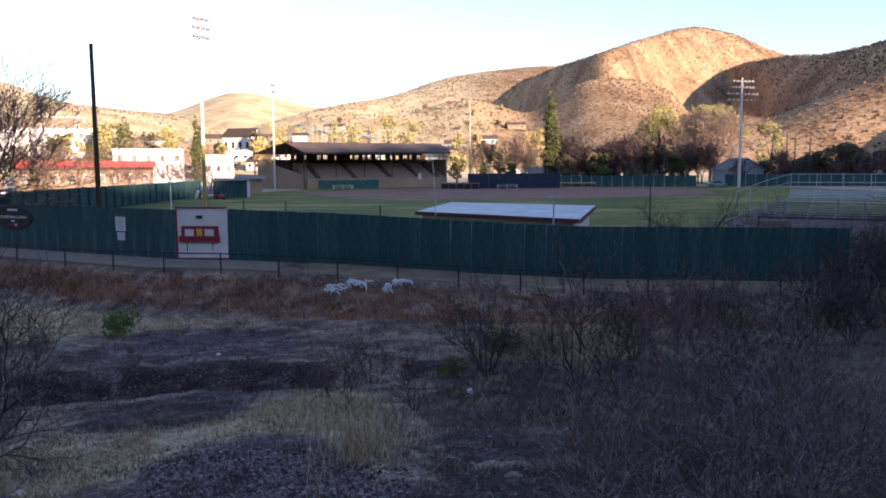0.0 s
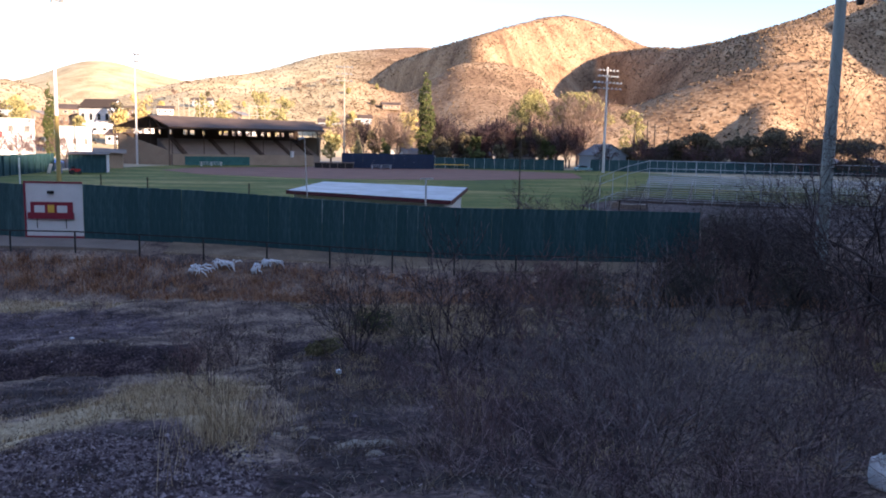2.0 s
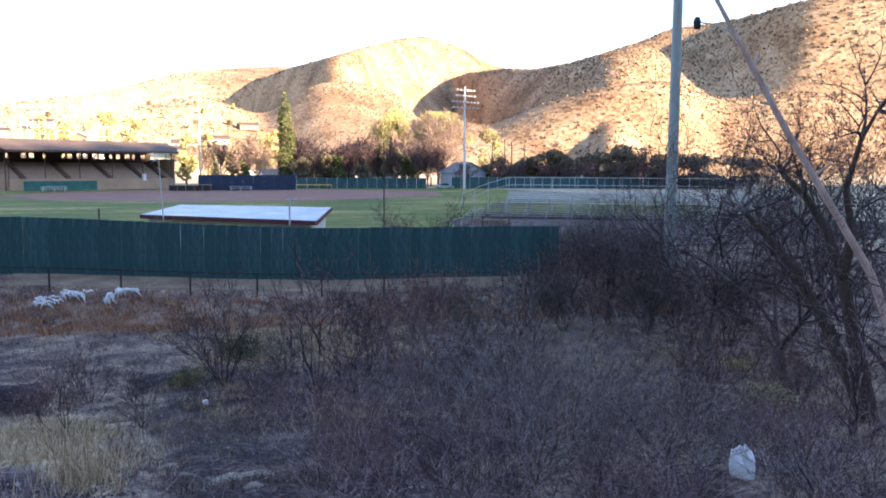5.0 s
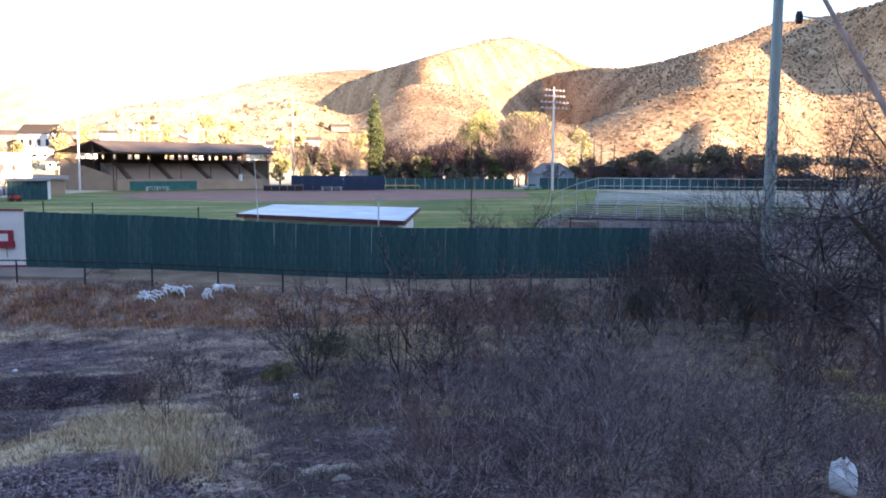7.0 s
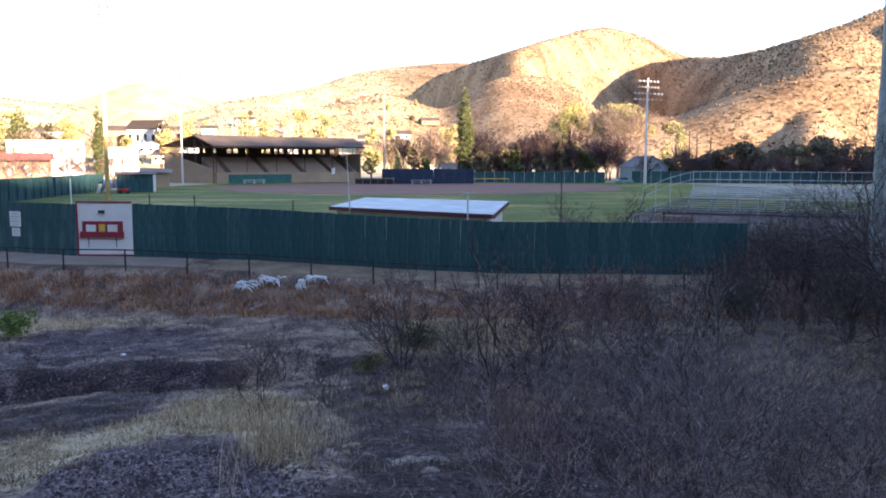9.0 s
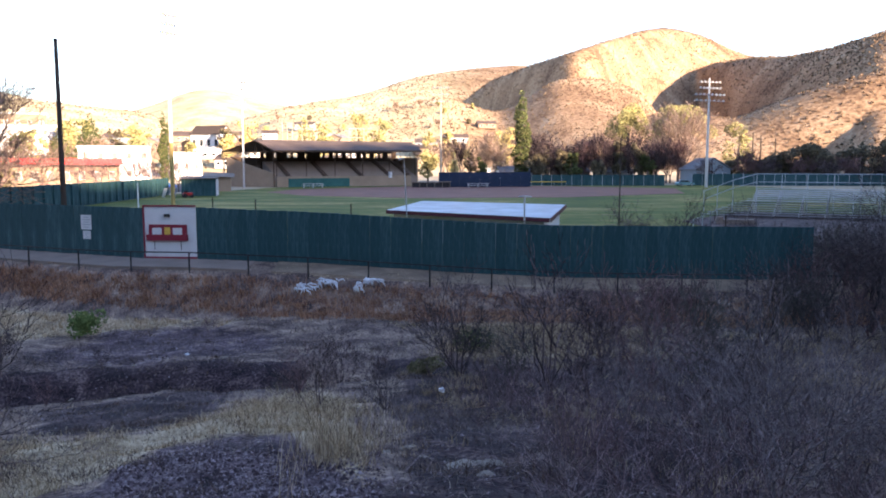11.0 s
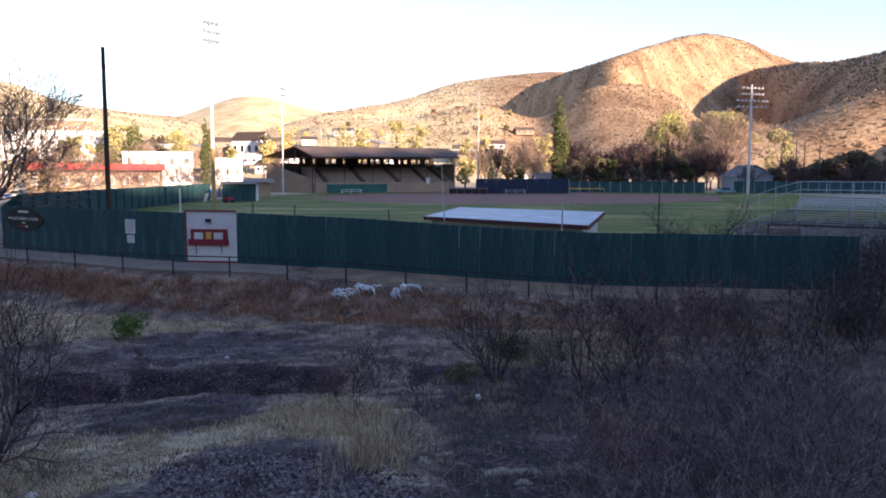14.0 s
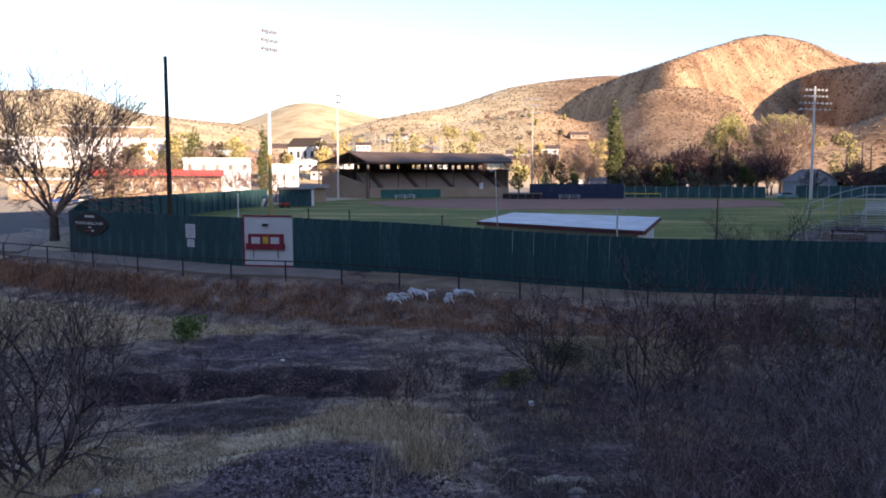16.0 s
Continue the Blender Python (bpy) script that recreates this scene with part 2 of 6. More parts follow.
# ---- mesh tools ----
class Shape:
    """Collects boxes, tubes and sheets into one mesh."""

    def __init__(self):
        self.v, self.f, self.mi = [], [], []

    def add(self, verts, faces, mi=0):
        o = len(self.v)
        self.v += [tuple(p) for p in verts]
        self.f += [tuple(i + o for i in f) for f in faces]
        self.mi += [mi] * len(faces)
        return self

    def box(self, c, s, rz=0.0, bevel=0.0, mi=0):
        """Centre and full size; chamfered upright edges where bevel is given."""
        hx, hy, hz = s[0] / 2, s[1] / 2, s[2] / 2
        b = bevel
        ring = [(-hx + b, -hy), (hx - b, -hy), (hx, -hy + b), (hx, hy - b), (hx - b, hy), (-hx + b, hy), (-hx, hy - b), (-hx, -hy + b)] if b else [(-hx, -hy), (hx, -hy), (hx, hy), (-hx, hy)]
        n = len(ring)
        ca, sa = math.cos(rz), math.sin(rz)
        pts = [(c[0] + x * ca - y * sa, c[1] + x * sa + y * ca, c[2] + z) for z in (-hz, hz) for x, y in ring]
        faces = [tuple(range(n - 1, -1, -1)), tuple(range(n, 2 * n))] + [(i, (i + 1) % n, n + (i + 1) % n, n + i) for i in range(n)]
        return self.add(pts, faces, mi)

    def tube(self, p, q, r0, r1=None, n=6, cap=True, mi=0):
        r1 = r0 if r1 is None else r1
        p, q = Vector(p), Vector(q)
        d = (q - p)
        if d.length < 1e-6:
            return self
        d.normalize()
        a = d.orthogonal().normalized()
        b = d.cross(a)
        pts = []
        for c, r in ((p, r0), (q, r1)):
            for i in range(n):
                w = 2 * math.pi * i / n
                pts.append(c + a * (r * math.cos(w)) + b * (r * math.sin(w)))
        faces = [(i, (i + 1) % n, n + (i + 1) % n, n + i) for i in range(n)]
        if cap:
            faces += [tuple(range(n - 1, -1, -1)), tuple(range(n, 2 * n))]
        return self.add(pts, faces, mi)

    def path(self, pts, radii, n=6, mi=0):
        for i in range(len(pts) - 1):
            self.tube(pts[i], pts[i + 1], radii[i], radii[i + 1], n, True, mi)
        return self

    def prism(self, poly, axis_a, axis_b, mi=0):
        """A polygon of points, swept from offset axis_a to axis_b."""
        n = len(poly)
        A, B = Vector(axis_a), Vector(axis_b)
        pts = [Vector(p) + A for p in poly] + [Vector(p) + B for p in poly]
        faces = [tuple(range(n - 1, -1, -1)), tuple(range(n, 2 * n))] + [(i, (i + 1) % n, n + (i + 1) % n, n + i) for i in range(n)]
        return self.add(pts, faces, mi)

    def mesh(self, name, mats, smooth=False):
        me = bpy.data.meshes.new(name)
        me.from_pydata(self.v, [], self.f)
        for m in (mats if isinstance(mats, (list, tuple)) else [mats]):
            me.materials.append(m)
        if any(self.mi):
            me.polygons.foreach_set("material_index", self.mi)
        if smooth:
            me.polygons.foreach_set("use_smooth", [True] * len(me.polygons))
        me.validate()
        return me

    def ob(self, name, mats, parent=None, label="", smooth=False):
        o = new(name, self.mesh(name, mats, smooth))
        if parent is not None:
            o.parent = parent
        if label:
            o["label"] = label
        return o


def thing(name, m, label, category, group="", kind=""):
    e = new(name)
    e.matrix_basis = m
    return tagged(e, label, category, group, kind)


def lerp(x, pts):
    if x <= pts[0][0]:
        return pts[0][1]
    for (x0, y0), (x1, y1) in zip(pts, pts[1:]):
        if x <= x1:
            return y0 + (y1 - y0) * (x - x0) / (x1 - x0)
    return pts[-1][1]


# ---- terrain ----
FENCE = [(-32.1, 55.4), (-16.15, 47.2), (22.0, 42.9)]
FENCE_DROP = [(-13, 0.0), (-6, -0.25), (3, -0.75), (8, -0.95), (30, -1.0)]



def fence_y(x):
    return lerp(x, [(-60, 69.8)] + FENCE + [(80, 37.0)])


def vnoise(x, y, s, seed=0.0):
    return noise.noise(Vector((x * s + seed, y * s - seed, seed)))


SPUR = dict(e=[(-95, 0), (-80, 3), (-65, 7), (-55, 9.8), (-48, 11.2), (-42.8, 10.8), (-38.1, 9.7), (-34.5, 9.4), (-32.6, 8.65), (-30.7, 8.1), (-28.8, 7.6), (-26.9, 7.15), (-25, 6.9), (-23.5, 7.02), (-21, 6.83), (-19, 6.27), (-17, 3.39), (-15.3, 1.14), (-14.5, 0)],
    r=[(-95, 684), (-48, 519), (-42, 504), (-36, 623), (-30, 523), (-25, 667), (-22, 751), (-18, 902), (-14, 1150)], f=[(-95, 278), (-48, 446), (-42, 436), (-36, 378), (-30, 282), (-25, 456), (-22, 589), (-18, 829), (-14, 1073)], k=0.28)
SHOULDER = dict(e=[(-72, 0), (-60, 3.45), (-50, 5.46), (-43, 5.07), (-38, 4.55), (-34, 6.06), (-30, 5.71), (-26, 4.67), (-22, 3.03), (-18.5, 3.29), (-16, 3.46), (-13, 1.44), (-10, 0)],
    r=[(-72, 670), (-43, 478), (-30, 425), (-20, 435), (-10, 656)], f=[(-72, 426), (-43, 379), (-30, 362), (-20, 326), (-10, 286)], k=0.1)
PEAK = dict(e=[(-40, 4.36), (-30, 3.99), (-25, 6.3), (-23.5, 6.95), (-22.4, 7.15), (-20.8, 8), (-19.3, 8.7), (-17.3, 9.12), (-15.3, 8.92), (-13.5, 8.5), (-11.7, 7.97), (-9.8, 7.44), (-7.8, 6.85), (-5.5, 6.09), (-3.5, 4.58), (-1.8, 3.19), (-0.3, 1.48), (1, 0)],
    r=[(-40, 1163), (-24, 1121), (-17, 947), (-14, 731), (-12, 599), (-10, 612), (-8, 692), (-6.5, 746), (-5, 809), (-3.5, 910), (-1.8, 1006), (1, 1171)], f=[(-40, 810), (-24, 696), (-17, 600), (-14, 525), (-12, 464), (-10, 470), (-8, 550), (-6.5, 616), (-5, 675), (-3.5, 746), (-1.8, 856), (1, 1067)], k=0.1)
APRON = dict(e=[(-19, 0), (-16, 4.96), (-13, 5.99), (-10, 6.07), (-6, 3.59), (-2, 4.81), (3, 3.83), (9, 3.5), (15, 1.51), (20, 0)],
    r=[(-19, 567), (-8, 516), (20, 550)], f=[(-19, 296), (-8, 378), (20, 342)], k=0.95)
LEFT = dict(e=[(-20, 4), (-12, 6), (-8.3, 6.9), (-6.4, 6.93), (-4, 6.75), (-2, 6.5), (0, 6.2), (2, 5.55), (4, 4.94), (6, 4.58), (8, 4.25), (9.2, 4.05), (12, 3.2), (16, 2)],
    r=[(-20, 1189), (-8, 1235), (-4, 1248), (0, 1232), (6, 1052), (16, 896)], f=[(-20, 965), (-8, 647), (-4, 584), (1, 621), (6, 647), (16, 591)], k=0.3)
FAR = dict(e=[(6, 2.5), (8.85, 4.1), (10.5, 4.34), (12.1, 4.76), (13.3, 5.06), (14.4, 5.21), (15.6, 4.99), (17.2, 4.38), (18.7, 3.77), (21, 3.3), (24, 2.5)], r=[(6, 1700), (24, 1700)], f=[(6, 900), (24, 900)])
# Past 80 degrees: unseen slope behind the viewer, raised to block sky light.
WEST = dict(e=[(14, 1.5), (18.7, 3.6), (22.8, 3.96), (25, 4.1), (27.1, 4.52), (28.4, 5.2), (29.8, 5.62), (31.1, 5.52), (33.6, 5.2), (38, 6.0), (50, 8), (80, 9), (110, 16), (140, 27), (180, 30), (200, 30), (240, 22), (262, 6)],
            r=[(14, 900), (60, 700), (110, 320), (180, 170), (262, 170)], f=[(14, 420), (60, 320), (110, 90), (180, 22), (262, 30)])
TOWN = dict(e=[(2, 0), (6, 1.0), (12, 1.6), (36, 1.8), (40, 0)], r=[(2, 420), (40, 420)], f=[(2, 255), (40, 262)])


GRID = np.arange(-110, 265.01, 0.25)


def smoothed(table, width):
    """A table's values over azimuth, with its corners rounded off over that many degrees."""
    n = int(width * 3 / 0.25)
    k = np.exp(-0.5 * (np.arange(-n, n + 1) * 0.25 / width) ** 2)
    v = np.interp(GRID, [p[0] for p in table], [p[1] for p in table])
    return np.convolve(np.pad(v, n, mode="edge"), k / k.sum(), "valid").tolist()


for H in (SPUR, SHOULDER, APRON, PEAK, LEFT, FAR, WEST, TOWN):
    H["te"], H["tr"], H["tf"] = smoothed(H["e"], 0.6), smoothed(H["r"], 1.3), smoothed(H["f"], 1.3)


def hill(a, r, H):
    if H is WEST and a < -80:
        a += 360
    if a < H["e"][0][0] - 2 or a > H["e"][-1][0] + 2:
        return -1.0
    i = min(max((a + 110) * 4, 0), len(GRID) - 2)
    j = int(i)
    u = i - j
    e, R, F = [t[j] * (1 - u) + t[j + 1] * u for t in (H["te"], H["tr"], H["tf"])]
    if e <= 0.02:
        return -1.0
    k = H.get("k", 0.45)
    zc = 5.5 + R * math.tan(radians(e))
    if r <= F:
        return 0.0
    if r <= R:
        t = (r - F) / (R - F)
        return zc * (k * t + (1 - k) * t * t * (3 - 2 * t))
    return zc * max(0.0, 1 - ((r - R) / (0.7 * R)) ** 1.5)


def behind(x, y):
    """An unseen ridge added behind the viewer to cast the shade over the park."""
    w, c = -0.669 * x + 0.743 * y, 0.743 * x + 0.669 * y
    return lerp(c, [(-700, 40), (-300, 90), (-100, 92), (0, 82), (40, 88), (60, 92), (95, 109), (150, 109), (205, 96), (292, 74), (360, 45), (440, 0)]) * max(0.0, 1 - abs(w + 200) / 150) ** 0.9


def height(x, y):
    r = math.hypot(x, y)
    a = math.degrees(math.atan2(-x, y))
    near = lerp(r, [(0, 3.8), (2.5, 3.55), (5, 2.9), (8, 2.0), (11, 1.4), (15, 0.55), (20, -0.7), (26, -1.75), (34, -2.0), (60, -2.2)])
    fy = fence_y(x)
    s = (fy - y) * (0.9 if x < -16 else 0.99)      # in front of the fence
    drop = lerp(x, FENCE_DROP)
    if x > 22:
        drop += (x - 22) * 0.01
    if s > 0:
        bank = drop + lerp(s, [(0, -0.02), (2.8, -0.22), (3.6, -0.45), (4.6, -1.0), (7.5, -2.1), (12, -2.6)])
        z = max(near, bank)
        z += 0.22 * vnoise(x, y, 0.22) * min(1, max(0, (s - 3) / 4)) + (0.16 if s > 11 else 0.05) * vnoise(x, y, 0.7, 5) + 0.05 * vnoise(x, y, 2.3, 6) * min(1, max(0, (s - 3) / 4))
        if r > 14:
            g = math.exp(-((r - 28 - 1.0 * math.sin(x * 0.35)) / 0.9) ** 2) * min(1, max(0, (1 - x) / 4))
            z -= 0.95 * g
    else:
        z = drop * max(0.0, 1 + s / 6)
    far = 0.0
    if r > 60:
        lay = [hill(a, r, H) for H in (SPUR, SHOULDER, APRON, PEAK, LEFT, FAR, WEST, TOWN)]
        far = max(lay + [behind(x, y)])
        if far > 0.2:
            k = min(1.0, far / 25)
            far += k * (1.6 * vnoise(x, y, 0.008, 3) + 0.9 * vnoise(x, y, 0.022, 7) + 0.25 * vnoise(x, y, 0.06, 11)) * min(1.0, abs(r / 700))
    return max(z, far) if far > 0 and (s <= 0 or r > 90) else z


def ramp01(x, lo, hi):
    return min(1.0, max(0.0, (x - lo) / (hi - lo)))


def soil_zones(a, r):
    """How much gravel, dark soil (litter and painted shade) and pale straw-covered soil lies at azimuth a and distance
    r.
    """
    x, y = -r * math.sin(radians(a)), r * math.cos(radians(a))
    w = vnoise(x, y, 0.35, 2)
    back = lerp(a, [(3, 23), (9.3, 23.8), (14.4, 20.4), (19.3, 15.8), (24, 15.2), (28, 16.5), (31, 18), (38, 20)])
    edge = lerp(a, [(3, 7), (7.1, 9.6), (9.5, 12.9), (13, 13.5), (17.6, 13.5), (19.8, 11.9), (23, 10.2), (40, 9.6)])
    gravel = ramp01(edge - r + 0.5 * w, -0.4, 0.5) if a > 3 else 0.55 * ramp01(9.5 - r + w, -1, 1)
    gravel = max(gravel, 0.62 * ramp01(a + 3 * w, 8, 12) * ramp01(27 - a + 3 * w, -1, 3) * ramp01(r + 2 * w, 30, 31.5) * ramp01(38.5 - r + 3 * w, -1, 2))
    # Thicket floor: litter colour darkened further for the shade inside the brush.
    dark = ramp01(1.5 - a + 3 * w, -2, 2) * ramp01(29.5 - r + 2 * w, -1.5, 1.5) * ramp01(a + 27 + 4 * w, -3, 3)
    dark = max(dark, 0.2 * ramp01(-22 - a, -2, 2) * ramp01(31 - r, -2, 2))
    # Ditch: shade of its cut bank put into the soil colour.
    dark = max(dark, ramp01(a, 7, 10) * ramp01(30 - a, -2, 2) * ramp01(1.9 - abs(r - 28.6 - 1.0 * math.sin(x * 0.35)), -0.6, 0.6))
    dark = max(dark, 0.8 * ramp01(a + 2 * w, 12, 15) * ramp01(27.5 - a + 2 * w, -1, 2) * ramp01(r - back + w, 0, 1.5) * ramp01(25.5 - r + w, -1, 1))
    pale = ramp01(a, 5, 8) * ramp01(r + 2 * w, 37.5, 39.5)
    pale = max(pale, 0.85 * ramp01(a + w, 3, 6) * ramp01(r - edge, 0.1, 0.8) * ramp01(back - r + 1.2 * w, -0.6, 0.8))
    pale = max(pale, 0.85 * ramp01(-2 - a + 2 * w, -1, 1.5) * ramp01(a + 17 + 2 * w, -2, 2) * ramp01(r + w, 29.5, 31) * ramp01(37 - r, -1, 1))
    bank = ramp01(fence_y(x) - y, 7.5, 9.0)        # the weedy bank below the rail has no pale soil
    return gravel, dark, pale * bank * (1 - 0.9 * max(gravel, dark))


def build_ground():
    az = list(np.arange(-52, 42.01, 0.3)) + list(np.arange(44, 307, 3.0))
    rs = [0.0] + list(np.geomspace(1.0, 60, 130)) + list(np.geomspace(61.5, 300, 60)) + list(np.geomspace(306, 1100, 150)) + list(np.geomspace(1120, 2600, 40)) + [3200, 4200]
    v, f, mi = [(0, 0, height(0, 0))], [], []
    n = len(az)
    for r in rs[1:]:
        for a in az:
            x, y = -r * math.sin(radians(a)), r * math.cos(radians(a))
            v.append((x, y, height(x, y)))
    for i in range(n):
        f.append((0, 1 + (i + 1) % n, 1 + i))
        mi.append(0)
    for k in range(len(rs) - 2):
        for i in range(n):
            j = (i + 1) % n
            q = (1 + k * n + i, 1 + k * n + j, 1 + (k + 1) * n + j, 1 + (k + 1) * n + i)
            f.append(q)
            z = sum(v[t][2] for t in q) / 4
            r_ = rs[k]
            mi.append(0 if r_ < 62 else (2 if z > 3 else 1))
    me = bpy.data.meshes.new("ground")
    me.from_pydata(v, [], [t[::-1] for t in f])
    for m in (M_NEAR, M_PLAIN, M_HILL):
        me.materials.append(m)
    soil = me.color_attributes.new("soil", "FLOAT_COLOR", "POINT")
    # Past 64 m the red channel pales the left and far hills with haze.
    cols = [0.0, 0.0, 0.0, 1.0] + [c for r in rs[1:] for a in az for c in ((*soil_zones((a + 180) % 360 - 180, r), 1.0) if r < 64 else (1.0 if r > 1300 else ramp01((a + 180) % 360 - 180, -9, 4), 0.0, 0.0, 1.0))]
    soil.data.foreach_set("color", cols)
    me.polygons.foreach_set("material_index", mi)
    me.polygons.foreach_set("use_smooth", [True] * len(f))
    return tagged(new("ground", me), "dry tan soil with hills of sunlit grass behind", "ground", kind="structure")


build_ground()


def slab(name, poly, z, thick, mat, label, category, kind="structure"):
    s = Shape().prism([(x, y, z) for x, y in poly], (0, 0, -thick), (0, 0, 0))
    return tagged(s.ob(name, mat), label, category, kind=kind)


slab("lawn", [(-44.9, 82), (-33, 58), (-16, 50.5), (23, 46.5), (25, 62), (60, 78), (90, 120), (80, 203), (30, 205), (-2, 207), (-34, 190), (-44.9, 150)], 0.03, 0.4, M_TURF, "patchy green and straw-coloured ballpark turf", "lawn")
slab("infield", [(-26, 176), (-30, 158), (-20, 140), (0, 128), (25, 130), (50, 146), (58, 176), (32, 198), (0, 200)], 0.06, 0.1, M_INFIELD, "reddish-brown clay infield of the ballpark", "infield")


# ---- ballpark fence along the walk ----
def fence_run(p, q, n, name, label, z0, z1, mat, seed, ribs=0.0, rib_side=1, skip=0.0, thick=0.03, height_m=3.05, board=1.22):
    """A run of upright sheets on posts and rails; z0, z1: base at either end."""
    rnd = random.Random(seed)
    dx, dy = q[0] - p[0], q[1] - p[1]
    L = math.hypot(dx, dy)
    ang = math.atan2(dy, dx)
    e = thing(name, pose(p[0], p[1], 0, 0, 0, math.degrees(ang)), label, "fence", kind="structure")
    k = max(1, round((L - skip) / board))
    w = (L - skip) / k
    shared = [Shape().box((0, 0, height_m / 2), (w - 0.003, thick, height_m), bevel=0.004).mesh("panel", mat) for _ in range(1)]
    gx, gy = math.cos(ang), math.sin(ang)
    for i in range(k):
        o = new("panel", shared[0])
        o.parent = e
        x = skip + (i + 0.5) * w
        t = (x) / L
        zb = z0 + (z1 - z0) * t if not callable(z0) else z0(p[0] + gx * x, p[1] + gy * x)
        o.location = (x, rnd.uniform(-0.012, 0.012), zb + rnd.uniform(-0.012, 0.012))
        o.rotation_euler = (rnd.uniform(-0.006, 0.006), rnd.uniform(-0.004, 0.004), 0)
    if ribs:
        m = int(L / ribs)
        post = Shape().box((0, 0, height_m / 2), (0.16, 0.24, height_m - 0.06), bevel=0.01).mesh("post", M_GREEN)
        for i in range(m + 1):
            o = new("post", post)
            o.parent = e
            x = min(L - 0.1, 0.1 + i * ribs)
            o.location = (x, rib_side * (0.12 + thick), z0(p[0] + gx * x, p[1] + gy * x) if callable(z0) else z0 + (z1 - z0) * x / L)
    return e


def base_z(x, y):
    return lerp(x, FENCE_DROP) - 0.05


A, B, C = FENCE
fence_run(A, B, 0, "fence_front_west", "tall dark-green painted sheet fence beside the concrete walk", -0.05, -0.08, M_GREEN, 1, ribs=2.4)
bang = math.atan2(C[1] - B[1], C[0] - B[0])
fence_run(B, C, 0, "fence_front_east", "tall weathered dark-green painted board fence", base_z, 0, M_GREEN, 2, ribs=2.4, skip=3.14, board=0.61)
fence_run((-45.2, 81.3), (-45.3, 146), 0, "fence_street", "dark-green fence with upright ribs along the street", 0, 0, M_GREEN, 3, ribs=2.6, rib_side=-1)
fence_run(A, (-45.2, 81.3), 0, "fence_corner", "dark-green painted fence at the street corner", -0.05, 0, M_GREEN, 4, ribs=2.6, rib_side=-1)

# white board with red trim, let into the fence
wp = thing("scoreboard_panel", pose(B[0], B[1], -0.08, 0, 0, math.degrees(bang)), "white painted fence board with red trim and a hand scoreboard", "scoreboard")
Shape().box((1.52, 0.0, 1.6), (3.2, 0.05, 3.2), bevel=0.008).ob("board", M_WHITE, wp)
for nm, c, s in (("top_trim", (1.52, -0.04, 3.17), (3.24, 0.06, 0.1)), ("bottom_trim", (1.52, -0.04, 0.06), (3.24, 0.06, 0.2)), ("side_trim", (-0.05, -0.04, 1.64), (0.1, 0.055, 2.94))):
    Shape().box(c, s, bevel=0.006).ob(nm, M_RED, wp, "red trim")
sc = Shape().box((1.42, -0.07, 1.66), (2.3, 0.1, 0.82), bevel=0.01).ob("score_box", M_RED, wp, "dark red score box")
Shape().box((1.38, -0.1, 1.3), (2.5, 0.16, 0.36), bevel=0.01).ob("shelf", M_RED, wp, "dark red shelf")
for x in (0.78, 2.02):
    Shape().box((x, -0.13, 1.62), (0.56, 0.03, 0.52), bevel=0.004).ob("score_card", M_WHITE, sc, "white card")
Shape().box((1.41, -0.13, 1.68), (0.36, 0.03, 0.46), bevel=0.004).ob("number_card", M_YELLOW, sc, "yellow card")
for x in (0.6, 2.2):
    Shape().tube((x, -0.1, 1.16), (x + 0.12, -0.34, 0.62), 0.025).ob("bracket", M_BLACK, wp, "dark bracket")
Shape().box((1.4, -0.11, 2.62), (0.34, 0.16, 0.16), bevel=0.04).ob("floodlight", M_BLACK, wp, "small dark floodlight")

# oval sign and notices on the west fence
aang = math.atan2(B[1] - A[1], B[0] - A[0])


def on_west(d, out, z):
    return (A[0] + math.cos(aang) * d + math.sin(aang) * out, A[1] + math.sin(aang) * d - math.cos(aang) * out, z)


def text_mesh(body, size, depth=0.006):
    cu = bpy.data.curves.new("letters", "FONT")
    cu.body, cu.size, cu.align_x, cu.align_y, cu.extrude = body, size, "CENTER", "CENTER", depth
    o = new("letters", cu)
    me = bpy.data.meshes.new_from_object(o.evaluated_get(bpy.context.evaluated_depsgraph_get()))
    bpy.data.objects.remove(o)
    bpy.data.curves.remove(cu)
    return me


sg = thing("oval_sign", pose(*on_west(2.55, 0.07, 2.12), 90, 0, math.degrees(aang)), "black oval wooden ballpark sign with white lettering", "sign")
RX, RY = 2.08, 0.86
ring = [(RX * math.cos(w) * (1 - 0.1 * abs(math.sin(2 * w))), RY * math.sin(w) * (1 - 0.1 * abs(math.sin(2 * w))), 0) for w in (2 * math.pi * i / 48 for i in range(48))]
Shape().prism(ring, (0, 0, -0.03), (0, 0, 0.02)).ob("plate", M_BLACK, sg)
rim = Shape()
for i in range(48):
    rim.tube(ring[i], ring[(i + 1) % 48], 0.03, 0.03, 5)
rim.ob("rim", M_BLACK, sg)
M_LETTER = plain("sign_white", (0.6, 0.6, 0.58), var=0.05)
for word, wx in (("WARREN", -0.94), ("BALLPARK", 0.72)):
    lt = text_mesh(word, 0.29)
    lt.materials.append(M_LETTER)
    o = new("lettering", lt)
    o.parent, o.location, o.scale = sg, (wx, 0.02, 0.03), (1.3, 1.0, 1)
Shape().box((0, 0.52, 0.025), (1.1, 0.15, 0.012)).ob("upper_line", M_LETTER, sg)
Shape().box((0, -0.25, 0.025), (0.34, 0.09, 0.012)).ob("lower_line", M_LETTER, sg)
for x in (-0.4, -0.1, 0.3):
    Shape().box((x, -0.5, 0.025), (0.26, 0.12, 0.01)).ob("emblem", M_RED if x < 0 else M_LETTER, sg)

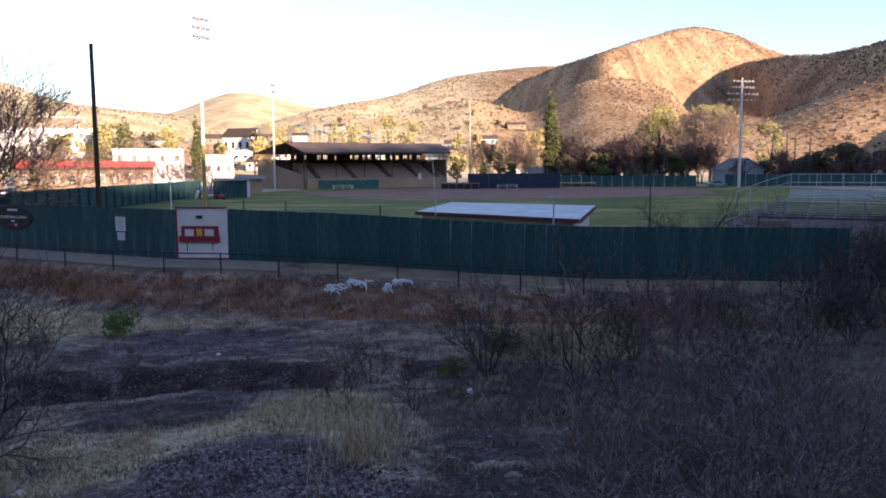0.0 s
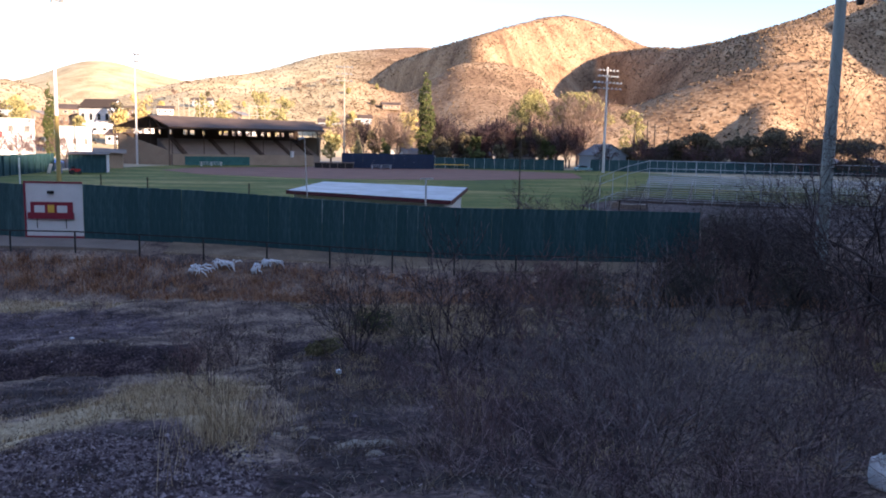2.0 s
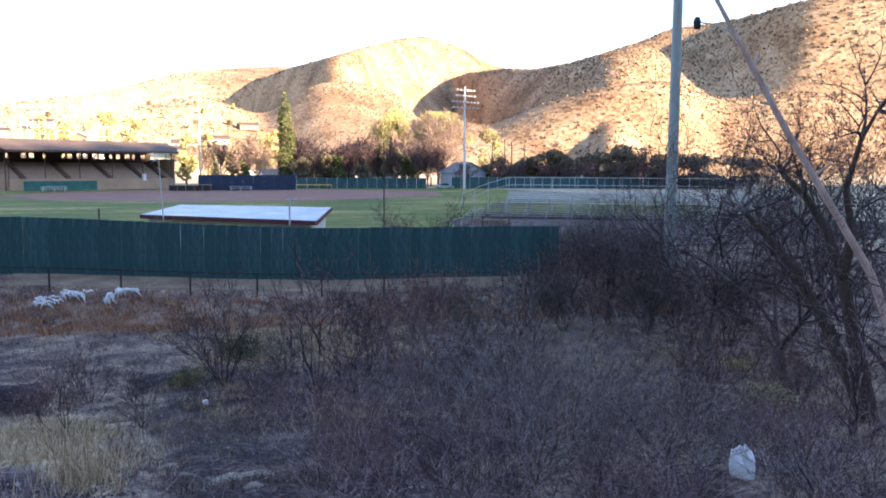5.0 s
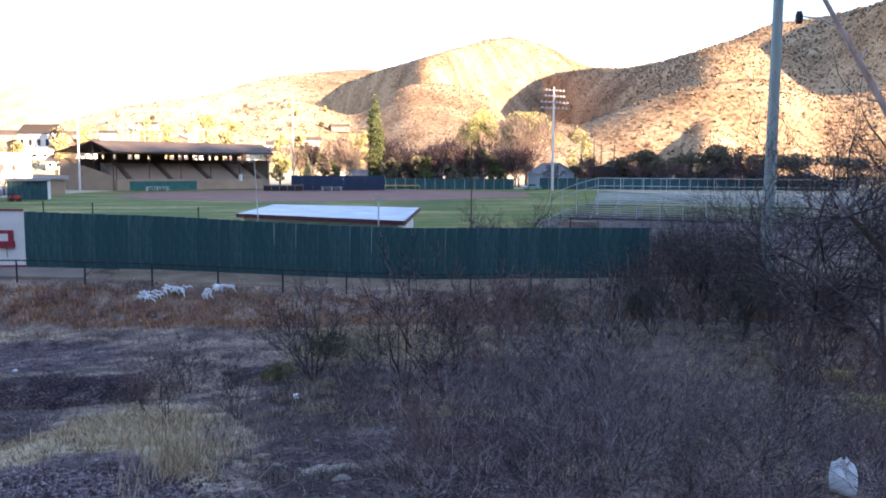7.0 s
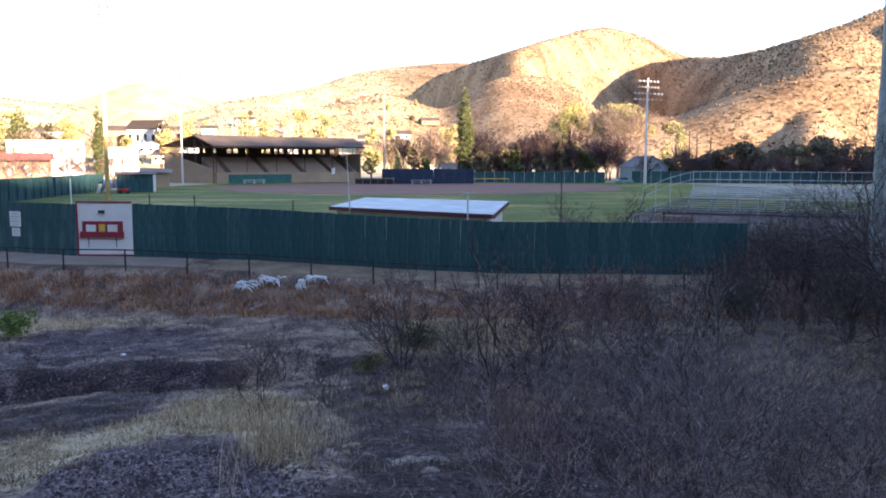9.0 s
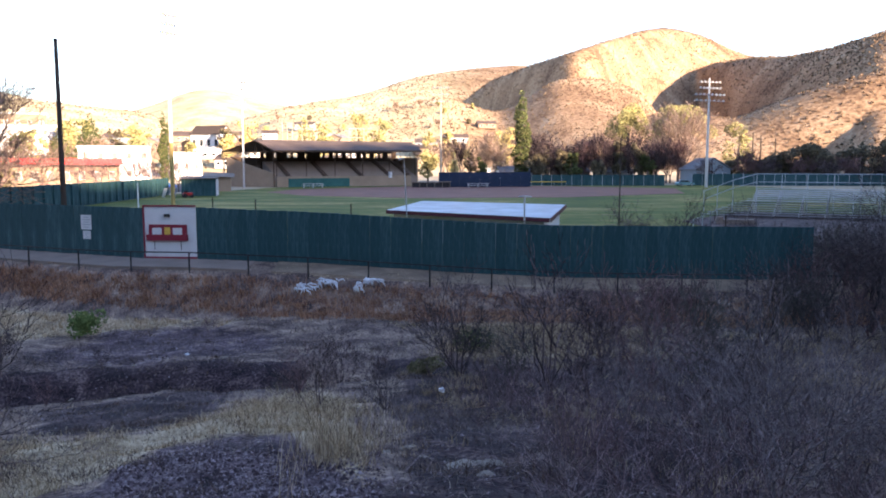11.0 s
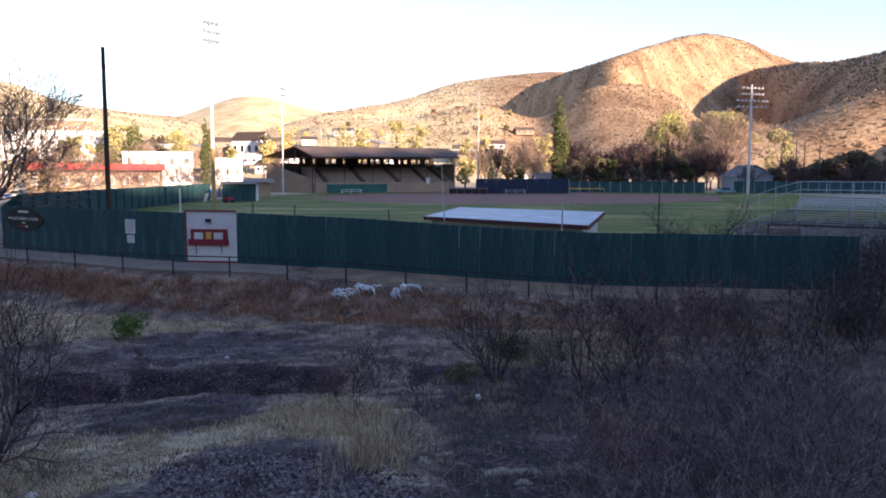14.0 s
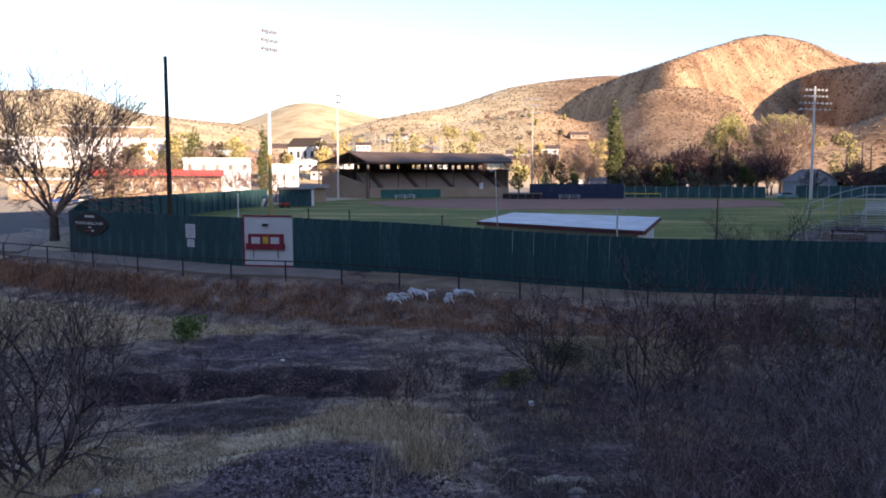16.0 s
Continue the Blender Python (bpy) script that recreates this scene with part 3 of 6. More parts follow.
for i, (d, z, w, h) in enumerate(((13.1, 1.98, 0.9, 0.9), (13.12, 1.2, 0.66, 0.5))):
    nt_ = thing("notice", pose(*on_west(d, 0.06, z), 90, 0, math.degrees(aang)), "white printed paper notice fixed to the green fence", "notice", "fence notices")
    Shape().box((0, 0, 0), (w, h, 0.012)).ob("sheet", M_WHITE, nt_)
    M_INK = bpy.data.materials.get("ink") or plain("ink", (0.3, 0.32, 0.36), var=0.1)
    for k in range(5):
        Shape().box((0, h * (0.34 - 0.17 * k), 0.012), (w * (0.75 if k % 2 else 0.55), h * 0.05, 0.006)).ob("print_line", M_INK, nt_)

# ---- concrete walk, rail ----
wk = Shape()
xs = list(np.arange(-62, -8, 1.5))
for i in range(len(xs) - 1):
    q = []
    for x in (xs[i], xs[i + 1]):
        q.append((x, x))
    pts = []
    for zoff in (-0.25, 0.0):
        for x, s in ((xs[i] + 0.01, 2.9), (xs[i + 1] - 0.01, 2.9), (xs[i + 1] - 0.01, 0.35), (xs[i] + 0.01, 0.35)):
            sx = s if x < 25 else s
            y = fence_y(x) - sx * (1.12 if x < -16 else 1.0)
            pts.append((x, y, lerp(x, FENCE_DROP) + lerp(sx, [(0, 0.03), (2.9, -0.14)]) + zoff))
    wk.add(pts, [(0, 3, 2, 1), (4, 5, 6, 7), (0, 1, 5, 4), (1, 2, 6, 5), (2, 3, 7, 6), (3, 0, 4, 7)])
tagged(wk.ob("pavement", M_WALK), "worn concrete walk along the fence", "pavement", kind="structure")
pth = Shape()
for i in range(44):
    xa = -8.1 + i * 1.2
    for x_ in (xa, xa + 1.2):
        for s_ in (0.1, 1.3, 2.8, 3.1):
            pth.v.append((x_, fence_y(x_) - s_ - 0.15 * vnoise(x_, s_, 0.7), lerp(x_, FENCE_DROP) + lerp(s_, [(0, 0.03), (2.8, -0.19), (3.1, -0.6)]) + 0.03 * vnoise(x_, s_, 1.1)))
    b0_ = i * 8
    for k_ in range(3):
        pth.f.append((b0_ + k_, b0_ + k_ + 1, b0_ + 4 + k_ + 1, b0_ + 4 + k_))
        pth.mi.append(0)
tagged(pth.ob("path", M_PATH), "trodden tan dirt path along the fence", "path", kind="structure")

RAIL = thing("pipe_railing", pose(0, 0, 0), "black pipe railing along the edge of the walk", "railing")


def rail_point(x):
    return x, fence_y(x) - (3.35 * 1.12 if x < -16 else 3.35)


def rail_base(x):
    return lerp(x, FENCE_DROP) - 0.32


posts = [-46.5, -41.2, -36.2, -31.4, -26.9, -22.9, -19.2] + [-15.85 + 3.3 * k for k in range(15)]
rp = Shape().tube((0, 0, -0.3), (0, 0, 1.07), 0.045, n=8).mesh("post", M_BLACK)
for i, x in enumerate(posts):
    px_, py_ = rail_point(x)
    o = new("post", rp)
    o.parent, o.location = RAIL, (px_, py_, rail_base(x))
    if i:
        x0 = posts[i - 1]
        q0, q1 = rail_point(x0), rail_point(x)
        Shape().tube((*q0, rail_base(x0) + 1.05), (*q1, rail_base(x) + 1.05), 0.038, n=6).ob("top_rail", M_BLACK, RAIL)

# ---- street beside the park ----
slab("road", [(-62, 20), (-47.5, 60), (-47.5, 300), (-66, 300), (-80, 20)], 0.02, 0.3, M_ROAD, "grey asphalt street beside the park", "road")
slab("pavement_street", [(-47.3, 56), (-35.5, 54.5), (-46.3, 84), (-47.3, 84)], 0.05, 0.3, M_WALK, "concrete pavement at the street corner", "pavement")

# ---- flat-roofed shed inside the fence ----
pd = [Vector((-2.2, 57.7, 0)), Vector((8.2, 48.4, 0)), Vector((12.2, 64.5, 0)), Vector((0.5, 71.8, 0))]
cen = sum(pd, Vector()) / 4
shd = thing("low_shed", pose(0, 0, 0), "low white shed with a wide flat white roof edged in red", "shed")
Shape().prism([(*p.xy, 2.2) for p in pd], (0, 0, -0.07), (0, 0, 0.0)).ob("roof", M_TIN, shd)
for i in range(4):
    p, q = pd[i], pd[(i + 1) % 4]
    d = (q - p).normalized()
    nrm = Vector((d.y, -d.x, 0))
    Shape().prism([(*(p + nrm * 0.02).xy, 1.93), (*(q + nrm * 0.02).xy, 1.93), (*(q + nrm * 0.02).xy, 2.19), (*(p + nrm * 0.02).xy, 2.19)], nrm * 0.0, nrm * 0.06).ob("fascia", M_DARKRED, shd, "dark red fascia board")
    pi, qi = cen + (p - cen) * 0.93, cen + (q - cen) * 0.93
    Shape().prism([(*pi.xy, 0.0), (*qi.xy, 0.0), (*qi.xy, 2.12), (*pi.xy, 2.12)], nrm * -0.1, nrm * 0.0).ob("wall", M_WHITE, shd)


# ---- light poles ----
M_OCHRE = plain("faded_yellow", (0.36, 0.27, 0.1), var=0.2, scale=1, fine=8)


def lamp_pole(x, y, h, yaw, rows, label, mat, r=0.28):
    e = thing("floodlight_pole", pose(x, y, 0, 0, 0, yaw), label, "floodlight pole", "stadium floodlight poles")
    Shape().tube((0, 0, 0), (0, 0, h), r, r * 0.5, n=10).ob("pole", mat, e)
    if "weathered" in label:
        Shape().tube((0, 0, 0.0), (0, 0, 8.5), r * 1.03, r * 0.9, n=10).ob("sleeve", M_OCHRE, e, "faded yellow lower shaft")
    for z, w, n in rows:
        bar = Shape().box((0, -0.16, z), (w, 0.1, 0.1)).ob("crossarm", M_STEEL, e)
        for i in range(n):
            lx = -w / 2 + w * (i + 0.5) / n
            head = Shape()
            head.tube((lx, -0.12, z + 0.06), (lx, -0.18, z + 0.2), 0.08, 0.14, n=7)
            head.tube((lx, -0.18, z + 0.2), (lx, -0.52, z + 0.06), 0.15, 0.29, n=10)
            head.ob("lamp_head", M_STEEL, bar)
    return e


lamp_pole(68.7, 185.7, 25.4, 20, [(24.5, 6.4, 6), (23.1, 6.6, 7), (21.6, 9.2, 8), (20.2, 9.0, 7)], "tall steel pole with tiers of stadium floodlights", M_STEEL, 0.38)
lamp_pole(-33.6, 110.0, 25.8, 62, [(25.4, 3.0, 4), (24.2, 3.4, 4), (23.0, 3.2, 4)], "tall weathered pole with tiers of stadium floodlights", M_WHITE, 0.3)
lamp_pole(-42.3, 195.5, 26.0, 80, [(25.2, 3.4, 4), (23.6, 3.0, 4)], "tall pale pole with floodlights before the grandstand", M_STEEL)
lamp_pole(6.6, 216.0, 26.8, 0, [(26.0, 4.8, 5), (24.2, 4.4, 4), (22.4, 5.0, 4)], "tall pole with floodlights behind the windscreen", M_POLE)

np_ = thing("steel_pole", pose(25.7, 36.9, -1.6), "thick grey-green tapered steel pole beyond the fence", "pole")
Shape().tube((0, 0, 0), (0, 0, 26), 0.34, 0.2, n=16).ob("shaft", M_GREYPOLE, np_)
for z in (0.35, 4.2, 8.0):
    Shape().tube((0, 0, z), (0, 0, z + 0.12), 0.36 - z * 0.004, n=16).ob("band", M_GREYPOLE, np_)

dk = thing("utility_pole", pose(-29.05, 65.9, 0), "tall dark creosoted wooden utility pole inside the fence", "utility pole")
Shape().tube((0, 0, 0), (0, 0, 15.6), 0.24, 0.15, n=10).ob("shaft", M_DARKWOOD, dk)

tp = thing("foul_pole", pose(15.0, 58.0, 0), "thin dark steel pole on the turf", "pole")
Shape().tube((0, 0, 0), (0, 0, 7.4), 0.05, 0.04, n=8).ob("shaft", M_DARKWOOD, tp)
lpz = thing("leaning_pole", pose(-0.55, 50.5, -0.3), "thin leaning galvanised pole with a short arm", "pole")
Shape().tube((0, 0, 0), (-0.28, 0, 6.2), 0.04, 0.03, n=8).ob("shaft", M_STEEL, lpz)
Shape().tube((-0.28, 0, 6.2), (-0.62, -0.1, 6.12), 0.05, 0.09, n=6).ob("arm", M_STEEL, lpz)
sp = thing("bracket_post", pose(6.55, 48.0, -0.6), "short grey post with a crossbar", "post")
Shape().tube((0, 0, 0), (0, 0, 4.2), 0.05, n=8).ob("shaft", M_STEEL, sp)
Shape().box((0.05, 0, 4.15), (0.75, 0.08, 0.08)).ob("crossbar", M_STEEL, sp)

# ---- grandstand ----
GU, GN = Vector((0.882, 0.47, 0)), Vector((-0.47, 0.882, 0))
GO = Vector((-33.6, 191.8, 0))
gs = thing("grandstand", pose(*GO, 0, 0, math.degrees(math.atan2(0.47, 0.882))), "old covered timber grandstand with concrete seating tiers", "grandstand")
GL = 38.5
Shape().box((GL / 2 - 1, 0.2, 1.3), (GL - 2, 0.3, 2.6)).ob("front_wall", M_ADOBE, gs)
Shape().box((10.8, 0.0, 1.05), (16.0, 0.22, 2.1)).ob("front_panel", M_TEAL, gs, "teal painted front wall")
for i in range(10):
    Shape().box((GL / 2, 1.0 + 1.1 * i, (2.5 + 0.42 * i) / 2), (GL, 1.12, 2.5 + 0.42 * i), bevel=0.02).ob("tier", M_SEAT, gs)
for x in (3.2, 12.8, 22.5, 30.5, 36.0):
    aisle = Shape().prism([(0, 0.3, 2.3), (0, 11.4, 2.3), (0, 11.4, 6.45), (0, 10.2, 6.45), (0, 0.3, 2.5)], (x - 0.5, 0, 0), (x + 0.5, 0, 0)).ob("aisle", M_TIMBER, gs, "dark aisle stairs")
    for i in range(10):
        Shape().box((x, 0.85 + 1.1 * i, 2.62 + 0.42 * i), (1.1, 1.1, 0.3)).ob("step", M_TIMBER, aisle)
Shape().box((GL / 2, 13.2, 3.65), (GL, 0.35, 7.3)).ob("back_wall", M_TIMBER, gs)
Shape().box((GL / 2, 13.2, 8.85), (GL, 0.3, 0.9)).ob("lintel", M_TIMBER, gs)
ops = [(1.2, .5), (4.0, 0.7), (7.6, 1.1), (9.3, 1.2), (12.2, .6), (16.6, 0.8), (18.0, 1.2), (20.2, 0.9), (21.8, 1.1), (24.2, 1.3), (25.9, 1.3), (28.2, 0.9), (30.0, 1.0), (32.4, 1.3), (34.0, 0.8), (36.6, 1.2)]
xprev = 0.0
for x, w in ops + [(GL + 0.5, 1.0)]:
    xa = x - w / 2
    Shape().box(((xprev + xa) / 2, 13.2, 7.85), (xa - xprev, 0.3, 1.1)).ob("window_pier", M_TIMBER, gs)
    xprev = x + w / 2
Shape().box((GL - 0.1, 6.6, 3.6), (0.3, 12.8, 7.2)).ob("side_wall", M_ADOBE, gs)
Shape().prism([(-0.2, 1.0, 0), (-8.6, 13.2, 0), (-8.6, 13.2, 7.4), (-0.2, 1.0, 3.2)], (0, 0, 0), (0.25, 0.1, 0)).ob("side_wall", M_ADOBE, gs)
Shape().box((-4.3, 13.2, 3.65), (8.6, 0.3, 7.3)).ob("back_wall", M_TIMBER, gs)
for i in range(6):
    x = 0.3 + i * (GL - 0.6) / 5
    Shape().box((x, 1.2, 5.6), (0.15, 0.15, 7.2)).ob("post", M_TIMBER, gs)
    Shape().tube((x, 1.2, 8.0), (x, 3.6, 9.9), 0.09, n=4).ob("brace", M_TIMBER, gs)
rf = Shape()
e0, e1, r0, r1, b0, b1 = (-1.0, -0.9, 8.75), (GL + 0.6, -0.9, 9.0), (-3.4, 6.3, 11.35), (GL + 1.2, 6.3, 11.3), (-9.6, 14.2, 8.6), (GL + 1.2, 14.2, 8.8)
for q in ((e0, e1, r1, r0), (r0, r1, b1, b0)):
    rf.prism(q, (0, 0, 0), (0, 0, 0.18))
rf.ob("roof", M_ROOF, gs, "brown rusted metal roof")
Shape().prism([(-1.0, -0.95, 8.45), (GL + 0.6, -0.95, 8.7), (GL + 0.6, -0.95, 9.06), (-1.0, -0.95, 8.85)], (0, 0, 0), (0, -0.06, 0)).ob("fascia", M_TIMBER, gs)
tr = Shape()
for p, q in ((e0, r0), (r0, b0), ((-0.6, 0.2, 8.6), (-8.6, 13.2, 8.3)), ((-3.2, 6.3, 11.2), (-2.9, 6.3, 4.0)), ((-1.6, 2.8, 8.5), (-2.6, 6.2, 10.9)), ((-3.0, 9.5, 8.4), (-3.3, 6.6, 10.9)), ((-9.0, 13.6, 8.5), (-9.0, 13.6, 0)), ((-0.7, 0.2, 8.5), (-0.7, 0.2, 0))):
    tr.tube(p, q, 0.14, n=4)
tr.ob("truss", M_TIMBER, gs, "open timber gable truss")


# ---- back fences, dugouts ----
def line_fence(name, label, p, q, h, mat, step=2.5, cat="fence", post=True):
    dx, dy = q[0] - p[0], q[1] - p[1]
    L = math.hypot(dx, dy)
    e = thing(name, pose(p[0], p[1], 0, 0, 0, math.degrees(math.atan2(dy, dx))), label, cat, kind="structure")
    n = max(1, round(L / step))
    me = Shape().box((0, 0, h / 2 + 0.05), (L / n - 0.02, 0.05, h - 0.1)).mesh("panel", mat)
    pm = Shape().tube((0, 0, 0), (0, 0, h + 0.12), 0.05, n=6).mesh("post", M_STEEL)
    for i in range(n):
        o = new("panel", me)
        o.parent, o.location = e, ((i + 0.5) * L / n, 0, 0)
        if post:
            o = new("post", pm)
            o.parent, o.location = e, (i * L / n, -0.08, 0)
    return e


line_fence("fence_backstop", "dark navy windscreen fence by the dugout", (5.2, 188), (27.5, 190.5), 3.6, M_NAVY, post=False)
line_fence("fence_back_green", "teal-green slatted boundary fence at the far side", (27, 203), (62, 196), 2.8, M_GREEN)
line_fence("fence_back_dark", "dark green boundary fence behind the turf", (70, 199), (150, 182), 3.0, M_GREEN)
yl = thing("fence_rail", pose(29, 201, 0), "low yellow-topped rail before the far fence", "rail")
Shape().tube((0, 0, 1.0), (9, -0.8, 1.0), 0.12).ob("bar", M_YELLOW, yl)
for k in range(4):
    Shape().tube((k * 3, -k * 0.26, 0), (k * 3, -k * 0.26, 1.0), 0.05).ob("leg", M_STEEL, yl)

shed = thing("equipment_shed", pose(-38.4, 141.5, 0, 0, 0, 8), "green equipment shed with a pale end wall", "shed")
Shape().box((0, 0, 1.5), (5.8, 4.0, 3.0)).ob("wall", M_GREEN, shed)
Shape().box((2.95, 0, 1.5), (0.06, 3.9, 3.0)).ob("end_wall", M_WHITE, shed, "pale end wall")
Shape().prism([(-3.2, -2.4, 3.0), (3.3, -2.4, 3.0), (3.3, 2.4, 3.35), (-3.2, 2.4, 3.35)], (0, 0, 0), (0, 0, 0.12)).ob("roof", M_ROOF, shed)


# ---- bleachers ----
# Dark sheet painting the shade on the ground beneath the rows.
slab("bleacher_pad", [(24.5, 53), (34, 48), (50, 47), (72, 56), (68, 72), (38, 90), (25.5, 75)], 0.07, 0.2, M_SHADEEARTH, "bare earth darkened for the shade under the bleachers", "pad")

bd = math.atan2(-8.7, 15.6)
bl = thing("bleachers", pose(37.9, 87.1, 0, 0, 0, math.degrees(bd)), "open aluminium bleachers with rail at the top", "bleachers")
ROWS = 12
for i in range(ROWS):
    yb, zb = -0.84 * i, 2.55 - 0.2 * i
    x0 = -0.55 * max(0, i - 3)
    # Lower seats go darker and their footboards black, as painted shade between rows.
    Shape().box(((32 + x0) / 2, yb, zb), (32 - x0, 0.28, 0.14 if i < 3 else 0.05), bevel=0.01).ob("seat", M_ALU if i < 4 else M_SHADEALU, bl)
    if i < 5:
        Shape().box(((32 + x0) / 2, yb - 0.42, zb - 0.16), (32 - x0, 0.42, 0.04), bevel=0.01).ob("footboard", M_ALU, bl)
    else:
        Shape().box(((32 + x0) / 2, yb + 0.3, zb - 0.17), (32 - x0, 0.24, 0.04), bevel=0.01).ob("footboard", M_BLACK, bl, "footboard blackened for the shade under the seat")
for k in range(14):
    x = 0.1 + k * 2.4
    fr = Shape()
    fr.tube((x, 0.2, 2.3), (x, -9.2, 0.1), 0.022, n=5)
    for i in range(0, ROWS, 2):
        fr.tube((x, -0.84 * i, 0), (x, -0.84 * i, 2.5 - 0.2 * i), 0.035, n=5)
    fr.ob("support", M_STEEL, bl)
for k in range(13):
    Shape().tube((k * 2.6, 0.35, 0.0), (k * 2.6, 0.35, 4.4), 0.04, n=6).ob("rail_post", M_STEEL, bl)
for z in (4.4, 3.5, 2.75):
    Shape().tube((0, 0.35, z), (31.2, 0.35, z), 0.04, n=6).ob("rail", M_STEEL, bl)
Shape().path([(0, 0.35, 4.4), (-2.4, -0.4, 3.7), (-5.5, -1.2, 2.4)], [0.04] * 3).ob("stair_rail", M_STEEL, bl)
Shape().path([(0, 0.35, 3.5), (-2.4, -0.4, 2.8), (-5.5, -1.2, 1.5)], [0.035] * 3).ob("stair_rail", M_STEEL, bl)
for x, y, z in ((-2.4, -0.4, 3.7), (-5.4, -1.2, 2.4), (-4.0, -0.8, 3.0)):
    Shape().tube((x, y, 0), (x, y, z), 0.04, n=6).ob("stair_post", M_STEEL, bl)


# ---- house ----
def house(x, y, yaw, w, d, h, ridge, wall, roof, label, nwin=3, along=True):
    e = thing("house", pose(x, y, 0, 0, 0, yaw), label, "house", "houses behind the park")
    e.location.z = max(0.0, height(x, y)) - 0.1
    Shape().box((0, 0, h / 2), (w, d, h)).ob("wall", wall, e)
    o, th = 0.5, 0.22
    half, run = (w / 2, d / 2 + o) if along else (d / 2, w / 2 + o)
    turn = (lambda p: p) if along else (lambda p: (p[1], p[0], p[2]))
    Shape().prism([turn((-half, 0, h)), turn((half, 0, h)), turn((0, 0, h + ridge))], turn((0, -(run - o), 0)), turn((0, run - o, 0))).ob("gable", wall, e)
    k = ridge / half
    for sgn in (-1, 1):
        Shape().prism([turn((0, 0, h + ridge + 0.02)), turn((sgn * (half + o), 0, h - o * k + 0.02)), turn((sgn * (half + o), 0, h - o * k + th)), turn((0, 0, h + ridge + th))], turn((0, -run, 0)), turn((0, run, 0))).ob("roof", roof, e)
    for i in range(nwin):
        wx = -w / 2 + w * (i + 0.5) / nwin
        win = Shape().box((wx, -d / 2 - 0.03, h * 0.58), (w / nwin * 0.45, 0.08, h * 0.36)).ob("window", M_WHITE, e)
        Shape().box((wx, -d / 2 - 0.06, h * 0.58), (w / nwin * 0.38, 0.06, h * 0.3)).ob("pane", M_GLASS, win)
    return e


M_PALEBLUE = plain("pale_blue_siding", (0.27, 0.31, 0.34), var=0.08, scale=0.6, fine=5)
M_GREYROOF = plain("grey_shingles", (0.2, 0.2, 0.21), var=0.2, scale=0.5, fine=6)

house(79.5, 216, 8, 10.0, 9, 4.2, 2.9, M_PALEBLUE, M_GREYROOF, "pale blue gabled house with a grey roof")


# ---- plants: makers ----
def polar(a, d):
    return -d * math.sin(radians(a)), d * math.cos(radians(a))


def grow(S, p, d, L, r, depth, rnd, up, wig, kids, n=3, rmin=0.004, spread=0.7):
    segs = 3
    pts = [p]
    for i in range(segs):
        d = (d + Vector((rnd.uniform(-wig, wig), rnd.uniform(-wig, wig), rnd.uniform(-wig, wig) * 0.7 + up))).normalized()
        q = pts[-1] + d * (L / segs)
        S.tube(pts[-1], q, max(rmin, r * (1 - 0.22 * i)), max(rmin, r * (1 - 0.22 * (i + 1))), n if depth > 1 else 3, False)
        pts.append(q)
        if depth > 0 and i < segs - 1 and rnd.random() < 0.8:
            w = rnd.uniform(0, 2 * math.pi)
            o = d.orthogonal().normalized()
            o = (o * math.cos(w) + d.cross(o) * math.sin(w))
            grow(S, q, (d + o * rnd.uniform(0.6, 1.1)).normalized(), L * rnd.uniform(0.5, 0.75), r * 0.55, depth - 1, rnd, up, wig, kids, n, rmin, spread)
    if depth > 0:
        w0 = rnd.uniform(0, 2 * math.pi)
        for k in range(kids):
            w = w0 + 2 * math.pi * k / kids + rnd.uniform(-0.5, 0.5)
            o = d.orthogonal().normalized()
            o = (o * math.cos(w) + d.cross(o) * math.sin(w))
            grow(S, pts[-1], (d + o * rnd.uniform(0.5, 1.0) * spread).normalized(), L * rnd.uniform(0.6, 0.85), r * 0.5, depth - 1, rnd, up, wig, kids, n, rmin, spread)


def shrub_mesh(seed, h, stems, mat, depth=3, wig=0.28, lean=0.8, r=0.03, rmin=0.005, kids=2, up=0.07, spread=0.75):
    rnd = random.Random(seed)
    made = []
    for k in range(stems):
        S = Shape()
        w = 2 * math.pi * k / stems + rnd.uniform(-0.4, 0.4)
        d = Vector((math.cos(w) * rnd.uniform(0.2, lean), math.sin(w) * rnd.uniform(0.2, lean), 1)).normalized()
        grow(S, Vector((0.05 * math.cos(w), 0.05 * math.sin(w), -0.1)), d, h * rnd.uniform(0.42, 0.56), r * rnd.uniform(0.7, 1.1), depth, rnd, up, wig, kids, 4, rmin, spread)
        made.append(S.mesh("stem", mat))
    return made


def bare_tree(name, m, h, seed, mat, label, depth=5, r=0.2, trunk=1.2, forks=4, up=0.05, wig=0.16, rmin=0.02, lean=0.6, kids=2, spread=0.7):
    rnd = random.Random(seed)
    e = thing(name, m, label, "tree")
    T = Shape()
    T.path([(0, 0, -0.3), (0.03, 0, trunk * 0.5), (0.0, 0.04, trunk)], [r * 1.3, r * 1.05, r], 9)
    T.ob("trunk", M_BARK, e)
    S = Shape()
    for k in range(forks):
        w = 2 * math.pi * k / forks + rnd.uniform(-0.3, 0.3)
        d = Vector((math.cos(w) * rnd.uniform(0.25, lean), math.sin(w) * rnd.uniform(0.25, lean), 1)).normalized()
        grow(S, Vector((0, 0, trunk - 0.05)), d, h * 0.34, r * 0.5, depth, rnd, up, wig, kids, 5, rmin, spread)
    S.ob("crown", mat, e)
    return e


